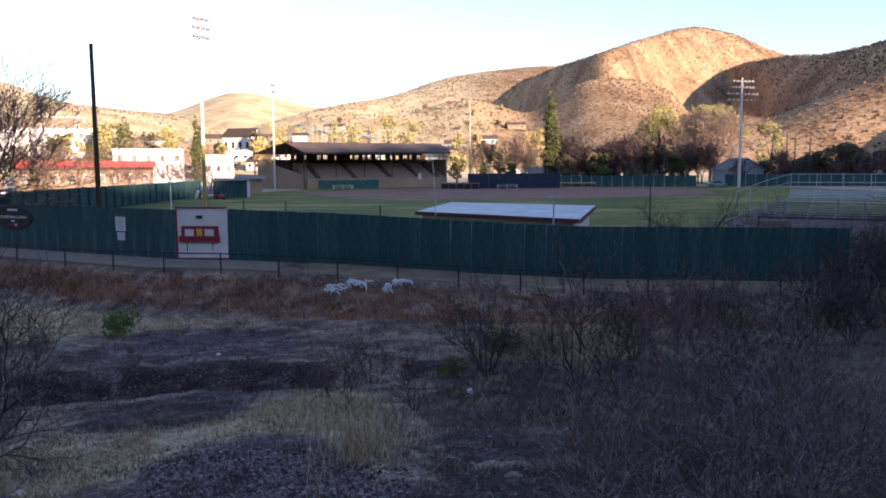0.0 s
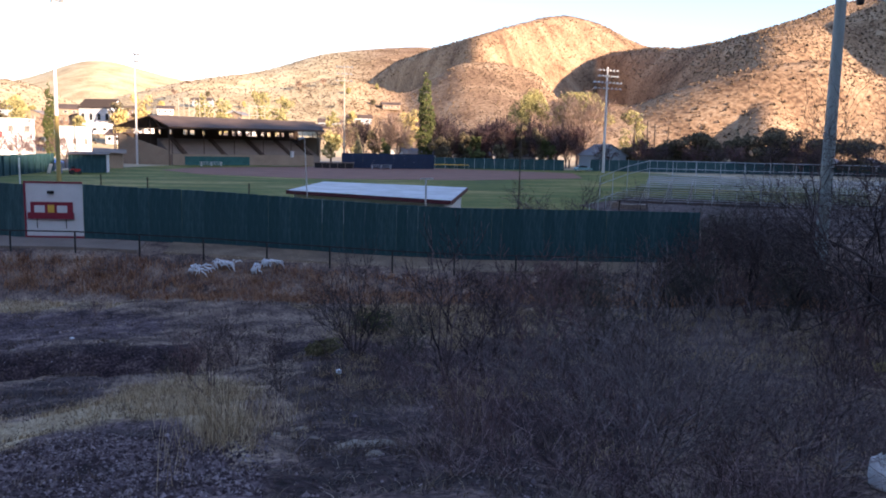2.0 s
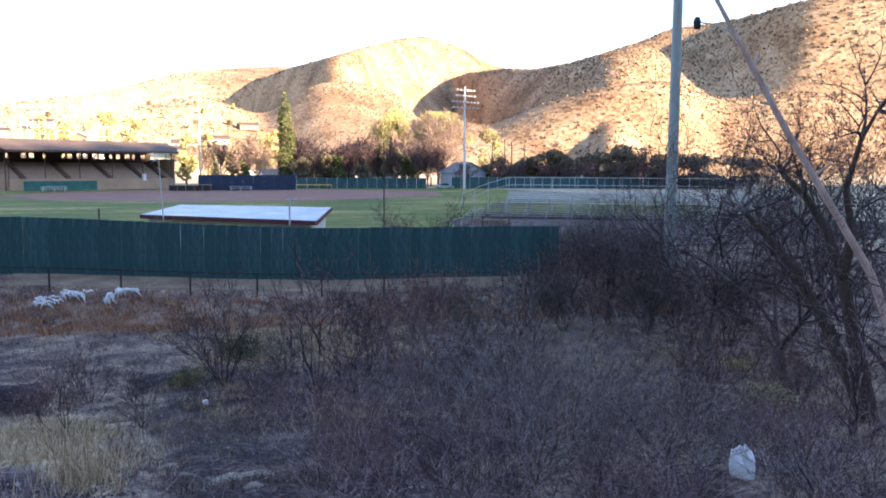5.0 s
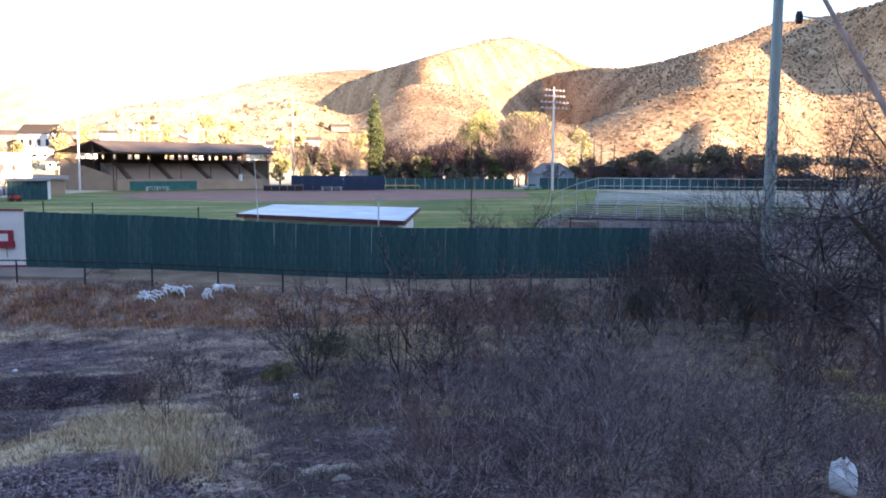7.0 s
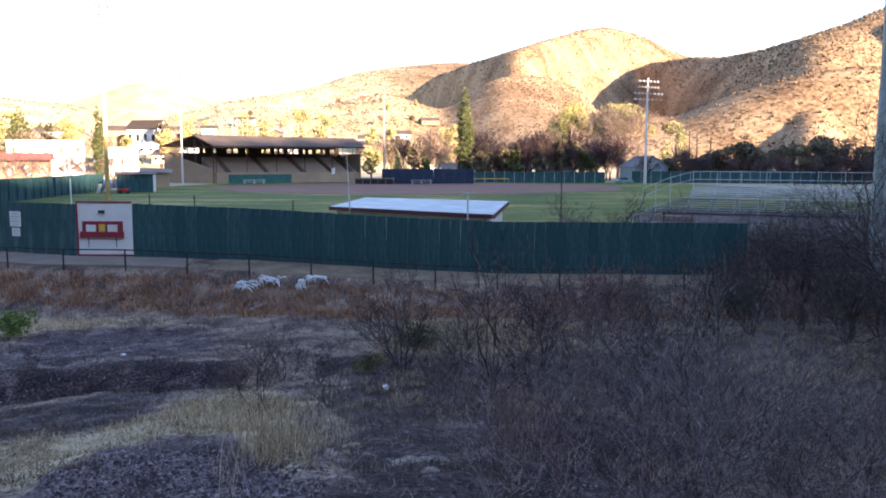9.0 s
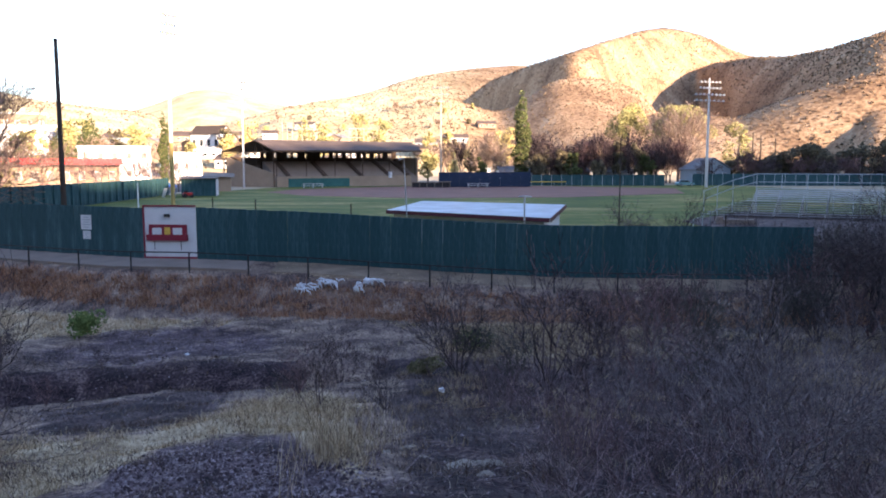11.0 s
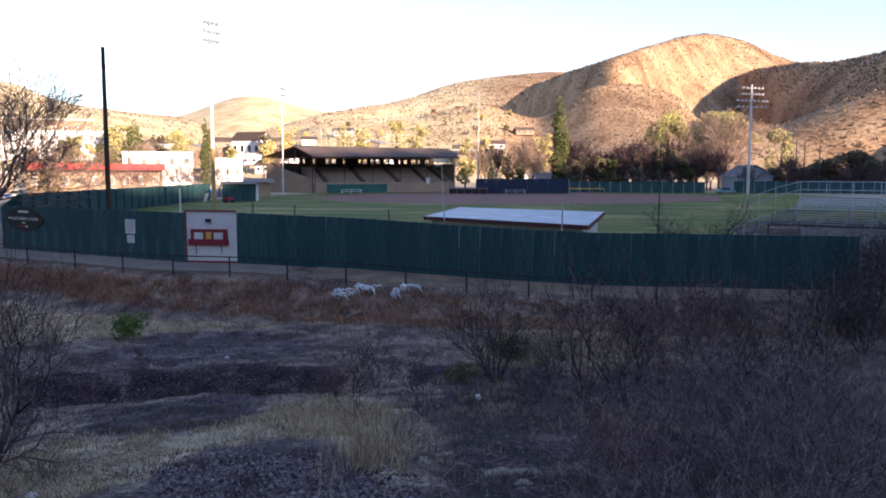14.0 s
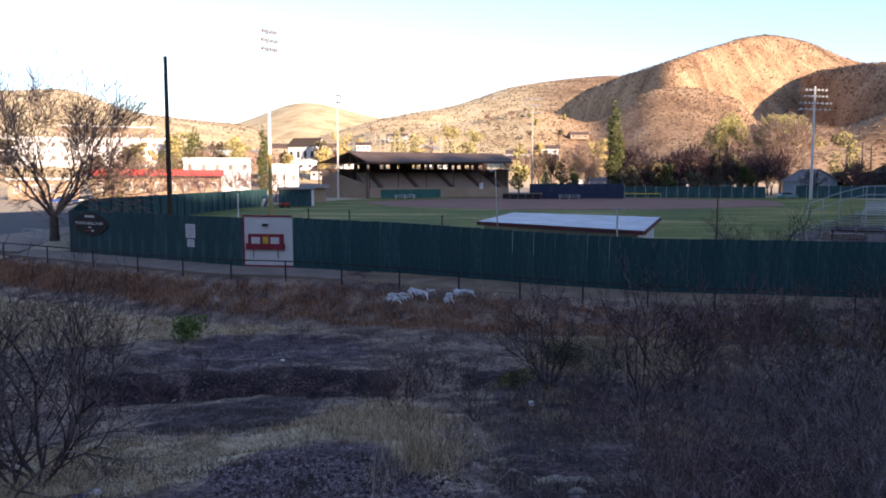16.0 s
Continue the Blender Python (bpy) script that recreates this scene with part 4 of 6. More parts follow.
def leaf_cloud(S, lumps, count, size, rnd, flat=0.0):
    """Small leaf cards strewn through the shells of ellipsoid lumps."""
    tot = sum(l[3] * l[4] * l[5] for l in lumps)
    for cx, cy, cz, rx, ry, rz in lumps:
        for _ in range(int(count * rx * ry * rz / tot) + 4):
            u = Vector((rnd.gauss(0, 1), rnd.gauss(0, 1), rnd.gauss(0, 1))).normalized() * rnd.uniform(0.55, 1.06) ** 0.6
            c = Vector((cx + u.x * rx, cy + u.y * ry, cz + u.z * rz))
            a = Vector((rnd.uniform(-1, 1), rnd.uniform(-1, 1), rnd.uniform(-1, 1))).normalized()
            b = a.orthogonal().normalized()
            s = size * rnd.uniform(0.6, 1.4)
            S.add([c - a * s, c + b * s * 0.7, c + a * s, c - b * s * 0.6 + a * 0.2 * s], [(0, 1, 2, 3)])


def leafy_tree(name, m, h, w, seed, mat, label, shape="round", count=1400, size=0.4, trunk=0.25):
    rnd = random.Random(seed)
    e = thing(name, m, label, "tree")
    top = h
    lumps = []
    if shape == "cypress":
        for k in range(12):
            z = h * (0.06 + 0.9 * k / 11)
            rr = w / 2 * (0.75, 0.9, 1, 1, 1, 1, 0.97, 0.93, 0.85, 0.72, 0.5, 0.26)[k] * rnd.uniform(0.9, 1.1)
            lumps.append((rnd.uniform(-.15, .15) * w, rnd.uniform(-.1, .1) * w, z, rr, rr, h * 0.07))
    elif shape == "cone":
        for k in range(8):
            z = h * (0.1 + 0.85 * k / 7)
            rr = w / 2 * (1 - 0.88 * k / 7)
            lumps.append((0, 0, z, rr, rr, h * 0.08))
    elif shape == "dome":
        for k in range(26):
            q = rnd.uniform(0, 2 * math.pi)
            f = rnd.uniform(0, 1) ** 0.6
            x, y = math.cos(q) * f * w * 0.42, math.sin(q) * f * w * 0.42
            lumps.append((x, y, h * (0.93 - 0.36 * f * f) - rnd.uniform(0, 0.08) * h, w * rnd.uniform(.12, .19), w * rnd.uniform(.12, .19), h * rnd.uniform(0.06, 0.11)))
    elif shape == "open":
        for k in range(22):
            q = rnd.uniform(0, 2 * math.pi)
            z = rnd.uniform(0.3, 0.95)
            f = rnd.uniform(0.1, 0.42) * (1.15 - 0.5 * z)
            lumps.append((math.cos(q) * f * w, math.sin(q) * f * w, h * z, w * rnd.uniform(.09, .17), w * rnd.uniform(.09, .17), h * rnd.uniform(.04, .09)))
    else:
        for k in range(16):
            q = rnd.uniform(0, 2 * math.pi)
            f = rnd.uniform(0, 0.36)
            z = rnd.uniform(0.22, 0.86)
            lumps.append((math.cos(q) * f * w, math.sin(q) * f * w, h * z, w * rnd.uniform(.13, .24), w * rnd.uniform(.13, .24), h * rnd.uniform(.08, .15)))
    T = Shape()
    T.path([(0, 0, -0.5), (0.1, 0, h * 0.3), (0, 0.1, h * 0.62)], [trunk * 1.2, trunk * 0.9, trunk * 0.4], 7)
    for l in lumps[::2]:
        if shape not in ("cypress", "cone"):
            T.path([(0, 0, h * rnd.uniform(0.2, 0.45)), (l[0] * 0.6, l[1] * 0.6, l[2] * 0.8), (l[0], l[1], l[2])], [trunk * 0.5, trunk * 0.3, 0.04], 4)
    T.ob("trunk", M_BARK, e)
    S = Shape()
    leaf_cloud(S, lumps, count, size, rnd)
    S.ob("crown", mat, e)
    return e


def at(a, d, dz=0.0, rz=0.0):
    x, y = polar(a, d)
    return pose(x, y, height(x, y) + dz, 0, 0, rz)


def tall(a, d, el):
    x, y = polar(a, d)
    return 5.5 + d * math.tan(radians(el)) - height(x, y)


# ---- trees behind the park ----
leafy_tree("cypress", at(-7.55, 236), tall(-7.55, 236, 5.15), 5.2, 11, M_LEAF_CYP, "tall narrow Italian cypress with a ragged tip", "cypress", 4200, 0.32)
leafy_tree("cypress", at(17.45, 262), tall(17.45, 262, 3.46), 3.2, 12, M_LEAF_CYP, "tall narrow cypress in the sunlit street", "cypress", 1500, 0.35)
leafy_tree("cypress", at(-29.1, 232), tall(-29.1, 232, 1.53), 2.4, 13, M_LEAF_DARK, "small dark pointed cypress beside another", "cypress", 900, 0.3)
leafy_tree("cypress", at(-29.75, 232), tall(-29.75, 232, 1.5), 2.2, 14, M_LEAF_DARK, "small dark pointed cypress beside another", "cypress", 900, 0.3)
leafy_tree("umbrella_tree", at(-18.45, 262), tall(-18.45, 262, 4.15), 22, 15, M_LEAF_OLIVE, "broad umbrella-crowned tree with sunlit olive top", "dome", 10500, 0.28, 0.5)
leafy_tree("eucalyptus", at(-15.0, 258), tall(-15.0, 258, 4.4), 15, 16, M_LEAF_OLIVE, "tall flat-crowned tree with clumped olive foliage", "dome", 5200, 0.28, 0.4)
leafy_tree("evergreen_tree", at(-10.6, 238), tall(-10.6, 238, 1.2), 6, 17, M_LEAF_DARK, "dense dark evergreen behind the far fence", "round", 2600, 0.36)
leafy_tree("evergreen_tree", at(-9.0, 244), tall(-9.0, 244, 1.5), 8, 18, M_LEAF, "olive-green evergreen behind the far fence", "round", 1500, 0.36)
leafy_tree("evergreen_tree", at(-3.9, 240), tall(-3.9, 240, 1.15), 7, 19, M_LEAF_DARK, "rounded dark evergreen behind the windscreen", "round", 1500, 0.36)
leafy_tree("conifer", at(-2.75, 226), tall(-2.75, 226, 0.75), 4.2, 20, M_LEAF, "small cone-shaped conifer behind the windscreen", "cone", 1000, 0.3)
leafy_tree("evergreen_tree", at(-0.8, 236), tall(-0.8, 236, 1.0), 6.5, 21, M_LEAF, "olive tree at the end of the grandstand", "round", 1400, 0.36)
leafy_tree("golden_tree", at(-6.1, 300), tall(-6.1, 300, 2.8), 12, 22, M_LEAF_GOLD, "golden autumn tree in full sun", "round", 1500, 0.5)
leafy_tree("evergreen_tree", at(-14.4, 236), tall(-14.4, 236, 1.7), 5.0, 23, M_LEAF_DARK, "narrow dark evergreen behind the far fence", "open", 1500, 0.34)
leafy_tree("evergreen_tree", at(-15.8, 234), tall(-15.8, 234, 1.5), 5.2, 24, M_LEAF_DARK, "narrow dark evergreen behind the far fence", "round", 1400, 0.34)
leafy_tree("olive_tree", at(-22.3, 262), tall(-22.3, 262, 2.7), 13, 25, M_LEAF, "thin olive-coloured tree behind the pale house", "open", 1500, 0.36)
for a, el, w, s, mt in ((-23.6, 0.6, 9, 26, M_LEAF_DARK), (-25.0, 0.9, 10, 27, M_LEAF_DARK), (-26.6, 1.35, 10, 28, M_LEAF_DARK), (-27.9, 0.9, 8, 29, M_LEAF_DARK), (-30.8, 1.2, 10, 30, M_LEAF_DARK), (-32.3, 1.6, 12, 31, M_LEAF_DARK), (-33.9, 1.3, 10, 32, M_LEAF_DARK), (-27.0, 1.6, 7, 33, M_LEAF_DARK), (-31.8, 1.75, 9, 34, M_LEAF_DARK), (-36.5, 1.2, 12, 35, M_LEAF_DARK), (-40, 1.0, 12, 36, M_LEAF_DARK)):
    d = 228 if el < 1.9 else 244
    leafy_tree("evergreen_tree", at(a, d), tall(a, d, el), w * 1.5, s, mt, "dense dark evergreen in a row behind the park" if mt is M_LEAF_DARK else "olive-green tree behind the dark evergreens", "round", 4200, 0.3)
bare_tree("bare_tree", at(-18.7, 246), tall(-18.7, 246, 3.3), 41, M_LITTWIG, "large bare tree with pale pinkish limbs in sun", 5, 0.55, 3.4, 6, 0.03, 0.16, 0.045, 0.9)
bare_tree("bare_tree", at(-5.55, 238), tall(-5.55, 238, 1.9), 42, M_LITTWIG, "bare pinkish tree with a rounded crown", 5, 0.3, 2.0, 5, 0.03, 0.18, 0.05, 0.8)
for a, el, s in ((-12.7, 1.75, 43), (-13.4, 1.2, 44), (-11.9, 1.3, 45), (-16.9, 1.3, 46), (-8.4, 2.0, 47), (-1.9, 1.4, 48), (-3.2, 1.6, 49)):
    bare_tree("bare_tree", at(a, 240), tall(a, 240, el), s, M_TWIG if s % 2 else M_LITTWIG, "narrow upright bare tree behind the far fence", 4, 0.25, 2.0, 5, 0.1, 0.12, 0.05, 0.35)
for i, (a, el, w) in enumerate(((-8.6, 0.9, 6), (-11.2, 0.8, 6), (-13.0, 0.5, 5), (-16.4, 0.6, 5), (-21.9, 0.4, 7), (-22.8, 0.7, 7), (0.6, 0.6, 6), (-4.7, 0.5, 5))):
    leafy_tree("evergreen_tree", at(a, 232), tall(a, 232, el), w, 400 + i, (M_LEAF_DARK, M_LEAF_CYP)[i % 2], "bushy shaded evergreen crowded behind the far fence", ("round", "open")[i % 2], 1800, 0.28)
rb_ = random.Random(612)
for i in range(26):
    a = -8.2 - 10.3 * (i + rb_.uniform(0.1, 0.9)) / 26
    el = rb_.uniform(0.8, 1.9)
    d = rb_.uniform(234, 250)
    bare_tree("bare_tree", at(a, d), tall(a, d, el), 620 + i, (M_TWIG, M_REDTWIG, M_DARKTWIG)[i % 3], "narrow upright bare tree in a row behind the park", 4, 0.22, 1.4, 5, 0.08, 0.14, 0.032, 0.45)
for i in range(9):
    a = -19.5 - 16 * (i + rb_.uniform(0.1, 0.9)) / 9
    bare_tree("bare_tree", at(a, 222), tall(a, 222, rb_.uniform(0.2, 0.9)), 660 + i, (M_TWIG, M_REDTWIG)[i % 2], "small rounded bare tree before the evergreens", 4, 0.2, 1.2, 5, 0.04, 0.18, 0.03, 0.7)
for a, el in ((-23.2, 2.1), (-23.7, 1.9), (-24.6, 1.7)):
    e = thing("dead_palm", at(a, 262), "thin dead palm trunk standing against the hill", "trunk", "dead trunks")
    Shape().path([(0, 0, 0), (0.1, 0, 6), (0, 0.1, tall(a, 262, el))], [0.3, 0.24, 0.16], 7).ob("shaft", M_DARKWOOD, e)

# trees of the town beyond
rt = random.Random(77)
for i in range(58):
    a = rt.uniform(-5, 34)
    d = rt.uniform(285, 520)
    el = rt.uniform(1.0, 2.4) if i > 9 else (3.5, 3.6, 3.3, 3.2, 2.6, 3.0, 2.9, 2.7, 3.2, 2.6)[i]
    if i <= 9:
        a, d = (8.0, 4.0, 11.8, 2.6, 20.5, 22.6, 23.4, 19.2, 6.6, 13.2)[i], 330
    h = max(4.0, tall(a, d, el))
    if i % 3 == 2 and i > 9:
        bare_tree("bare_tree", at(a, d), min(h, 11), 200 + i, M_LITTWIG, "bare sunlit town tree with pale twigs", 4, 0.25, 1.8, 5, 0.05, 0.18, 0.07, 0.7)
    else:
        leafy_tree("town_tree", at(a, d), h, rt.uniform(0.55, 0.9) * min(h, 15), 300 + i, (M_LEAF, M_LEAF_GOLD, M_LEAF_DARK)[(0, 0, 1, 0, 2)[i % 5]], "rounded olive town tree in low sun" if i % 5 != 2 else "golden-leaved town tree in low sun", "open" if i % 2 else "round", 700, 0.5)

# ---- town ----
for i in range(30):
    a, d = rt.uniform(-6, 22), rt.uniform(300, 480)
    x, y = polar(a, d)
    hw = rt.uniform(8, 13)
    house(x, y, rt.uniform(-25, 25), hw, rt.uniform(7, 10), rt.uniform(2.8, 3.6), rt.uniform(1.4, 2.2), (M_WHITE, M_ADOBE, M_PALEBLUE)[i % 3], (M_GREYROOF, M_ROOF)[i % 2], "small pale town house with a low gabled roof", 3, i % 2 == 0)
for a, d in ((-7.0, 250), (-11.0, 252), (-14.0, 250), (-26, 250), (-34.5, 246), (-37, 240)):
    x, y = polar(a, d)
    house(x, y, rt.uniform(-8, 8) - a, 10, 8, 3.2, 1.6, M_WHITE if d == 250 else M_ADOBE, M_GREYROOF, "low pale house behind the park fence", 3, False)


M_SUNGLASS = plain("sunlit_glass", (0.22, 0.2, 0.18), rough=0.15, bump=0)


def block(name, a0, a1, d, z0, z1, depth, mat, label, rows=2, cols=8, roof=None):
    p, q = Vector((*polar(a0, d), 0)), Vector((*polar(a1, d), 0))
    L = (q - p).length
    e = thing(name, pose(p.x, p.y, z0, 0, 0, math.degrees(math.atan2(q.y - p.y, q.x - p.x))), label, "building")
    H = z1 - z0
    Shape().box((L / 2, depth / 2, H / 2 - 2), (L, depth, H + 4)).ob("wall", mat, e)
    Shape().box((L / 2, depth / 2, H + 0.2), (L + 0.6, depth + 0.6, 0.5)).ob("cornice", roof or M_WHITE, e)
    for r_ in range(rows):
        for c_ in range(cols):
            wx, wz = L * (c_ + 0.5) / cols, H * (r_ + 0.55) / rows
            w = Shape().box((wx, -0.03, wz), (min(1.7, L / cols * 0.4), 0.1, min(2.0, H / rows * 0.42))).ob("window", M_WHITE, e)
            Shape().box((wx, -0.08, wz), (min(1.4, L / cols * 0.34), 0.06, min(1.7, H / rows * 0.36))).ob("pane", M_SUNGLASS, w)
    return e


block("school_building", 34.5, 23.6, 340, 4, 20, 18, M_WHITE, "long three-storey white school building on a rise", 3, 16)
block("school_building", 30.5, 24.5, 365, 10, 26, 16, M_ADOBE, "upper wing of the pale school building", 2, 9)
st_ = block("store_building", 28.6, 20.3, 212, 0, 5.2, 14, M_ADOBE, "low tan shop building with a long red canopy", 1, 9)
L_ = 212 * math.radians(8.3)
Shape().box((L_ / 2, -1.2, 6.3), (L_ + 1, 2.4, 1.5), bevel=0.05).ob("canopy", plain("canopy_red", (0.55, 0.03, 0.03), var=0.1, rough=0.5), st_, "bright red canopy fascia")
block("store_building", 33.5, 29.3, 205, 0, 4.6, 10, M_ADOBE, "low tan shop building", 1, 4)
block("warehouse", 22.8, 18.3, 250, 0, 10.5, 14, M_WHITE, "plain white warehouse in full sun", 2, 5)
block("warehouse", 17.0, 15.0, 270, 0, 9, 10, M_WHITE, "small white building in full sun", 1, 3)
hx, hy = polar(14.3, 345)
house(hx, hy, -14, 13, 11, 8.6, 3.4, M_WHITE, M_DARKWOOD, "large white town house with a dark gabled roof", 4, False)
hut = thing("ticket_hut", pose(-41.2, 166, 0, 0, 0, 12), "small tan hut with a pale sloping roof", "hut")
Shape().box((0, 0, 1.5), (5.0, 4.5, 3.0)).ob("wall", M_ADOBE, hut)
Shape().prism([(-3.0, -2.8, 3.1), (3.2, -2.8, 2.8), (3.2, 2.8, 3.5), (-3.0, 2.8, 3.8)], (0, 0, 0), (0, 0, 0.15)).ob("roof", M_WALK, hut)


def car(x, y, yaw, paint, label):
    e = thing("car", pose(x, y, max(0.03, height(x, y)), 0, 0, yaw), label, "car", "parked cars")
    b = Shape()
    b.prism([(-2.2, 0, 0.35), (2.2, 0, 0.35), (2.25, 0, 0.75), (1.2, 0, 0.95), (-2.0, 0, 1.0), (-2.25, 0, 0.7)], (0, -0.85, 0), (0, 0.85, 0))
    b.ob("body", paint, e)
    c = Shape().prism([(-1.7, 0, 0.96), (1.0, 0, 0.93), (0.4, 0, 1.45), (-1.2, 0, 1.48)], (0, -0.75, 0), (0, 0.75, 0)).ob("cabin", M_GLASS, e)
    Shape().prism([(-1.25, 0, 1.45), (0.42, 0, 1.43), (0.35, 0, 1.5), (-1.15, 0, 1.53)], (0, -0.72, 0), (0, 0.72, 0)).ob("roof", paint, c)
    for wx in (-1.4, 1.4):
        for wy in (-0.85, 0.85):
            w = Shape().tube((wx, wy - 0.1, 0.33), (wx, wy + 0.1, 0.33), 0.33, n=14).ob("wheel", M_BLACK, e)
            Shape().tube((wx, wy - 0.11, 0.33), (wx, wy + 0.11, 0.33), 0.18, n=10).ob("rim", M_STEEL, w)
    return e


P_BLUE, P_RED, P_SILVER, P_TEAL = [plain(n_, c_, var=0.04, rough=0.3, bump=0) for n_, c_ in (("blue_car_paint", (0.03, 0.08, 0.3)), ("red_car_paint", (0.45, 0.03, 0.03)), ("silver_car_paint", (0.5, 0.5, 0.52)), ("teal_car_paint", (0.16, 0.3, 0.32)))]
for a, d, yaw, p_, lb in ((26.6, 150, 95, P_SILVER, "silver car parked by the street"), (30.2, 172, 10, P_BLUE, "blue car parked in the sun"), (28.9, 172, 10, P_SILVER, "silver car parked in the sun"), (21.6, 190, 5, P_RED, "red car parked before the shops"), (20.2, 196, 5, P_SILVER, "silver car parked before the shops"), (18.8, 196, 5, P_RED, "red car parked before the shops"), (23.4, 186, 5, P_SILVER, "silver car parked before the shops"), (-18.9, 205, 8, P_TEAL, "pale teal car parked by the house"), (22.2, 178, 5, P_SILVER, "silver car parked before the shops"), (24.7, 180, 5, P_RED, "red car parked before the shops"), (19.5, 184, 5, P_SILVER, "silver car parked before the shops"), (17.4, 190, 5, P_BLUE, "blue car parked before the shops"), (35.3, 98, 85, P_SILVER, "silver car parked along the street")):
    car(*polar(a, d), yaw, p_, lb)

# street trees
M_STREETTWIG = material("brown_limbs", [(0.3, (0.1, 0.065, 0.055)), (0.7, (0.28, 0.19, 0.155))], scale=4, fine=30, bump=0, island=0.5)
leafy_tree("town_tree", at(22.0, 300), tall(22.0, 300, 3.35), 15, 501, M_LEAF_CYP, "broad dense olive-dark tree above the shops", "cone", 6500, 0.3)
leafy_tree("town_tree", at(19.3, 310), tall(19.3, 310, 2.7), 9, 502, M_LEAF, "rounded olive town tree in low sun", "round", 2200, 0.34)
leafy_tree("town_tree", at(26.2, 230), tall(26.2, 230, 2.2), 6, 503, M_LEAF_CYP, "rounded olive-dark tree before the school", "round", 1500, 0.3)
leafy_tree("town_tree", at(23.9, 225), tall(23.9, 225, 2.4), 6, 504, M_LEAF_CYP, "rounded olive-dark tree before the school", "round", 1500, 0.3)
bare_tree("street_tree", at(31.0, 75), 13.6, 51, M_STREETTWIG, "large bare spreading tree at the street corner", 5, 0.34, 2.0, 7, 0.05, 0.13, 0.018, 1.15, 2, 0.6)
bare_tree("street_tree", at(27.4, 132), tall(27.4, 132, 1.9), 52, M_STREETTWIG, "bare spreading street tree", 4, 0.28, 2.0, 6, 0.02, 0.18, 0.03, 0.9)
bare_tree("street_tree", at(24.9, 142), tall(24.9, 142, 1.6), 53, M_STREETTWIG, "bare spreading street tree", 4, 0.28, 2.0, 6, 0.02, 0.18, 0.03, 0.9)
leafy_tree("evergreen_tree", at(27.3, 150), tall(27.3, 150, 0.6), 4.5, 54, M_LEAF, "rounded evergreen beside the street", "round", 900, 0.3)
for i, a in enumerate((22.8, 21.6, 20.4, 19.3, 18.2, 16.6)):
    bare_tree("street_tree", at(a, 170), rt.uniform(5.5, 7.5), 60 + i, M_REDTWIG, "small bare reddish street tree", 3, 0.14, 1.2, 5, 0.03, 0.2, 0.03, 0.9)

# ---- scrub of the hills ----
def scatter_scrub():
    rnd = random.Random(9)
    S = Shape()
    k = 0
    while k < 80000:
        a = rnd.uniform(-49, 36)
        r = 285 * (1150 / 285) ** (rnd.random() ** 1.1)
        x, y = polar(a, r)
        z = height(x, y)
        if z < 4 or vnoise(x, y, 0.02, 4) < rnd.uniform(-0.8, 0.25) or (a > 2 and rnd.random() < 0.6):
            continue
        k += 1
        s = (0.25 + 0.7 * rnd.random() ** 3) * (0.85 + 0.6 * min(1, max(0, (r - 400) / 400)))
        top = (x + rnd.uniform(-.3, .3) * s, y + rnd.uniform(-.3, .3) * s, z + s * rnd.uniform(0.7, 1.4))
        n = 5
        ring_ = [(x + s * rnd.uniform(.6, 1.1) * math.cos(6.283 * i / n), y + s * rnd.uniform(.6, 1.1) * math.sin(6.283 * i / n), z + s * rnd.uniform(0.0, 0.35)) for i in range(n)]
        S.add(ring_ + [top], [(i, (i + 1) % n, n) for i in range(n)])
    k = 0
    while k < 15000:
        a, r = rnd.uniform(-47, -19), rnd.uniform(430, 1000)
        x, y = polar(a, r)
        z = height(x, y)
        if z < 20 or vnoise(x, y, 0.015, 4) < rnd.uniform(-0.9, 0.1):
            continue
        k += 1
        s = rnd.uniform(0.35, 0.95)
        S.add([(x - s, y - s * 0.6, z), (x + s, y - s * 0.7, z), (x + s * 0.2, y + s, z), (x, y, z + s * rnd.uniform(0.8, 1.5))], [(0, 1, 3), (1, 2, 3), (2, 0, 3)])
    k = 0
    while k < 8000:
        near = k < 2500
        a, r = (-48 + 22 * rnd.random() ** 1.6, rnd.uniform(310, 620)) if near else (rnd.uniform(-34, 12), rnd.uniform(380, 1180))
        x, y = polar(a, r)
        z = height(x, y)
        if z < 9 or vnoise(x, y, 0.018, 4) < rnd.uniform(-0.7, 0.35) - (0.3 if near else 0):
            continue
        k += 1
        s = rnd.uniform(0.4, 1.1) * (1.1 if near else min(1.2, r / 700))
        n = 6
        ring_ = [(x + s * rnd.uniform(.5, 1.1) * math.cos(6.283 * i / n), y + s * rnd.uniform(.5, 1.1) * math.sin(6.283 * i / n), z + s * rnd.uniform(0.1, 0.6)) for i in range(n)]
        S.add(ring_ + [(x + rnd.uniform(-.3, .3) * s, y, z + s * rnd.uniform(0.9, 1.5)), (x, y, z - 0.2)], [(i, (i + 1) % n, n) for i in range(n)] + [((i + 1) % n, i, n + 1) for i in range(n)])
    tagged(S.ob("hill_scrub", M_SCRUB), "low dry scrub dotted over the hillsides", "scrub", kind="stuff")


scatter_scrub()

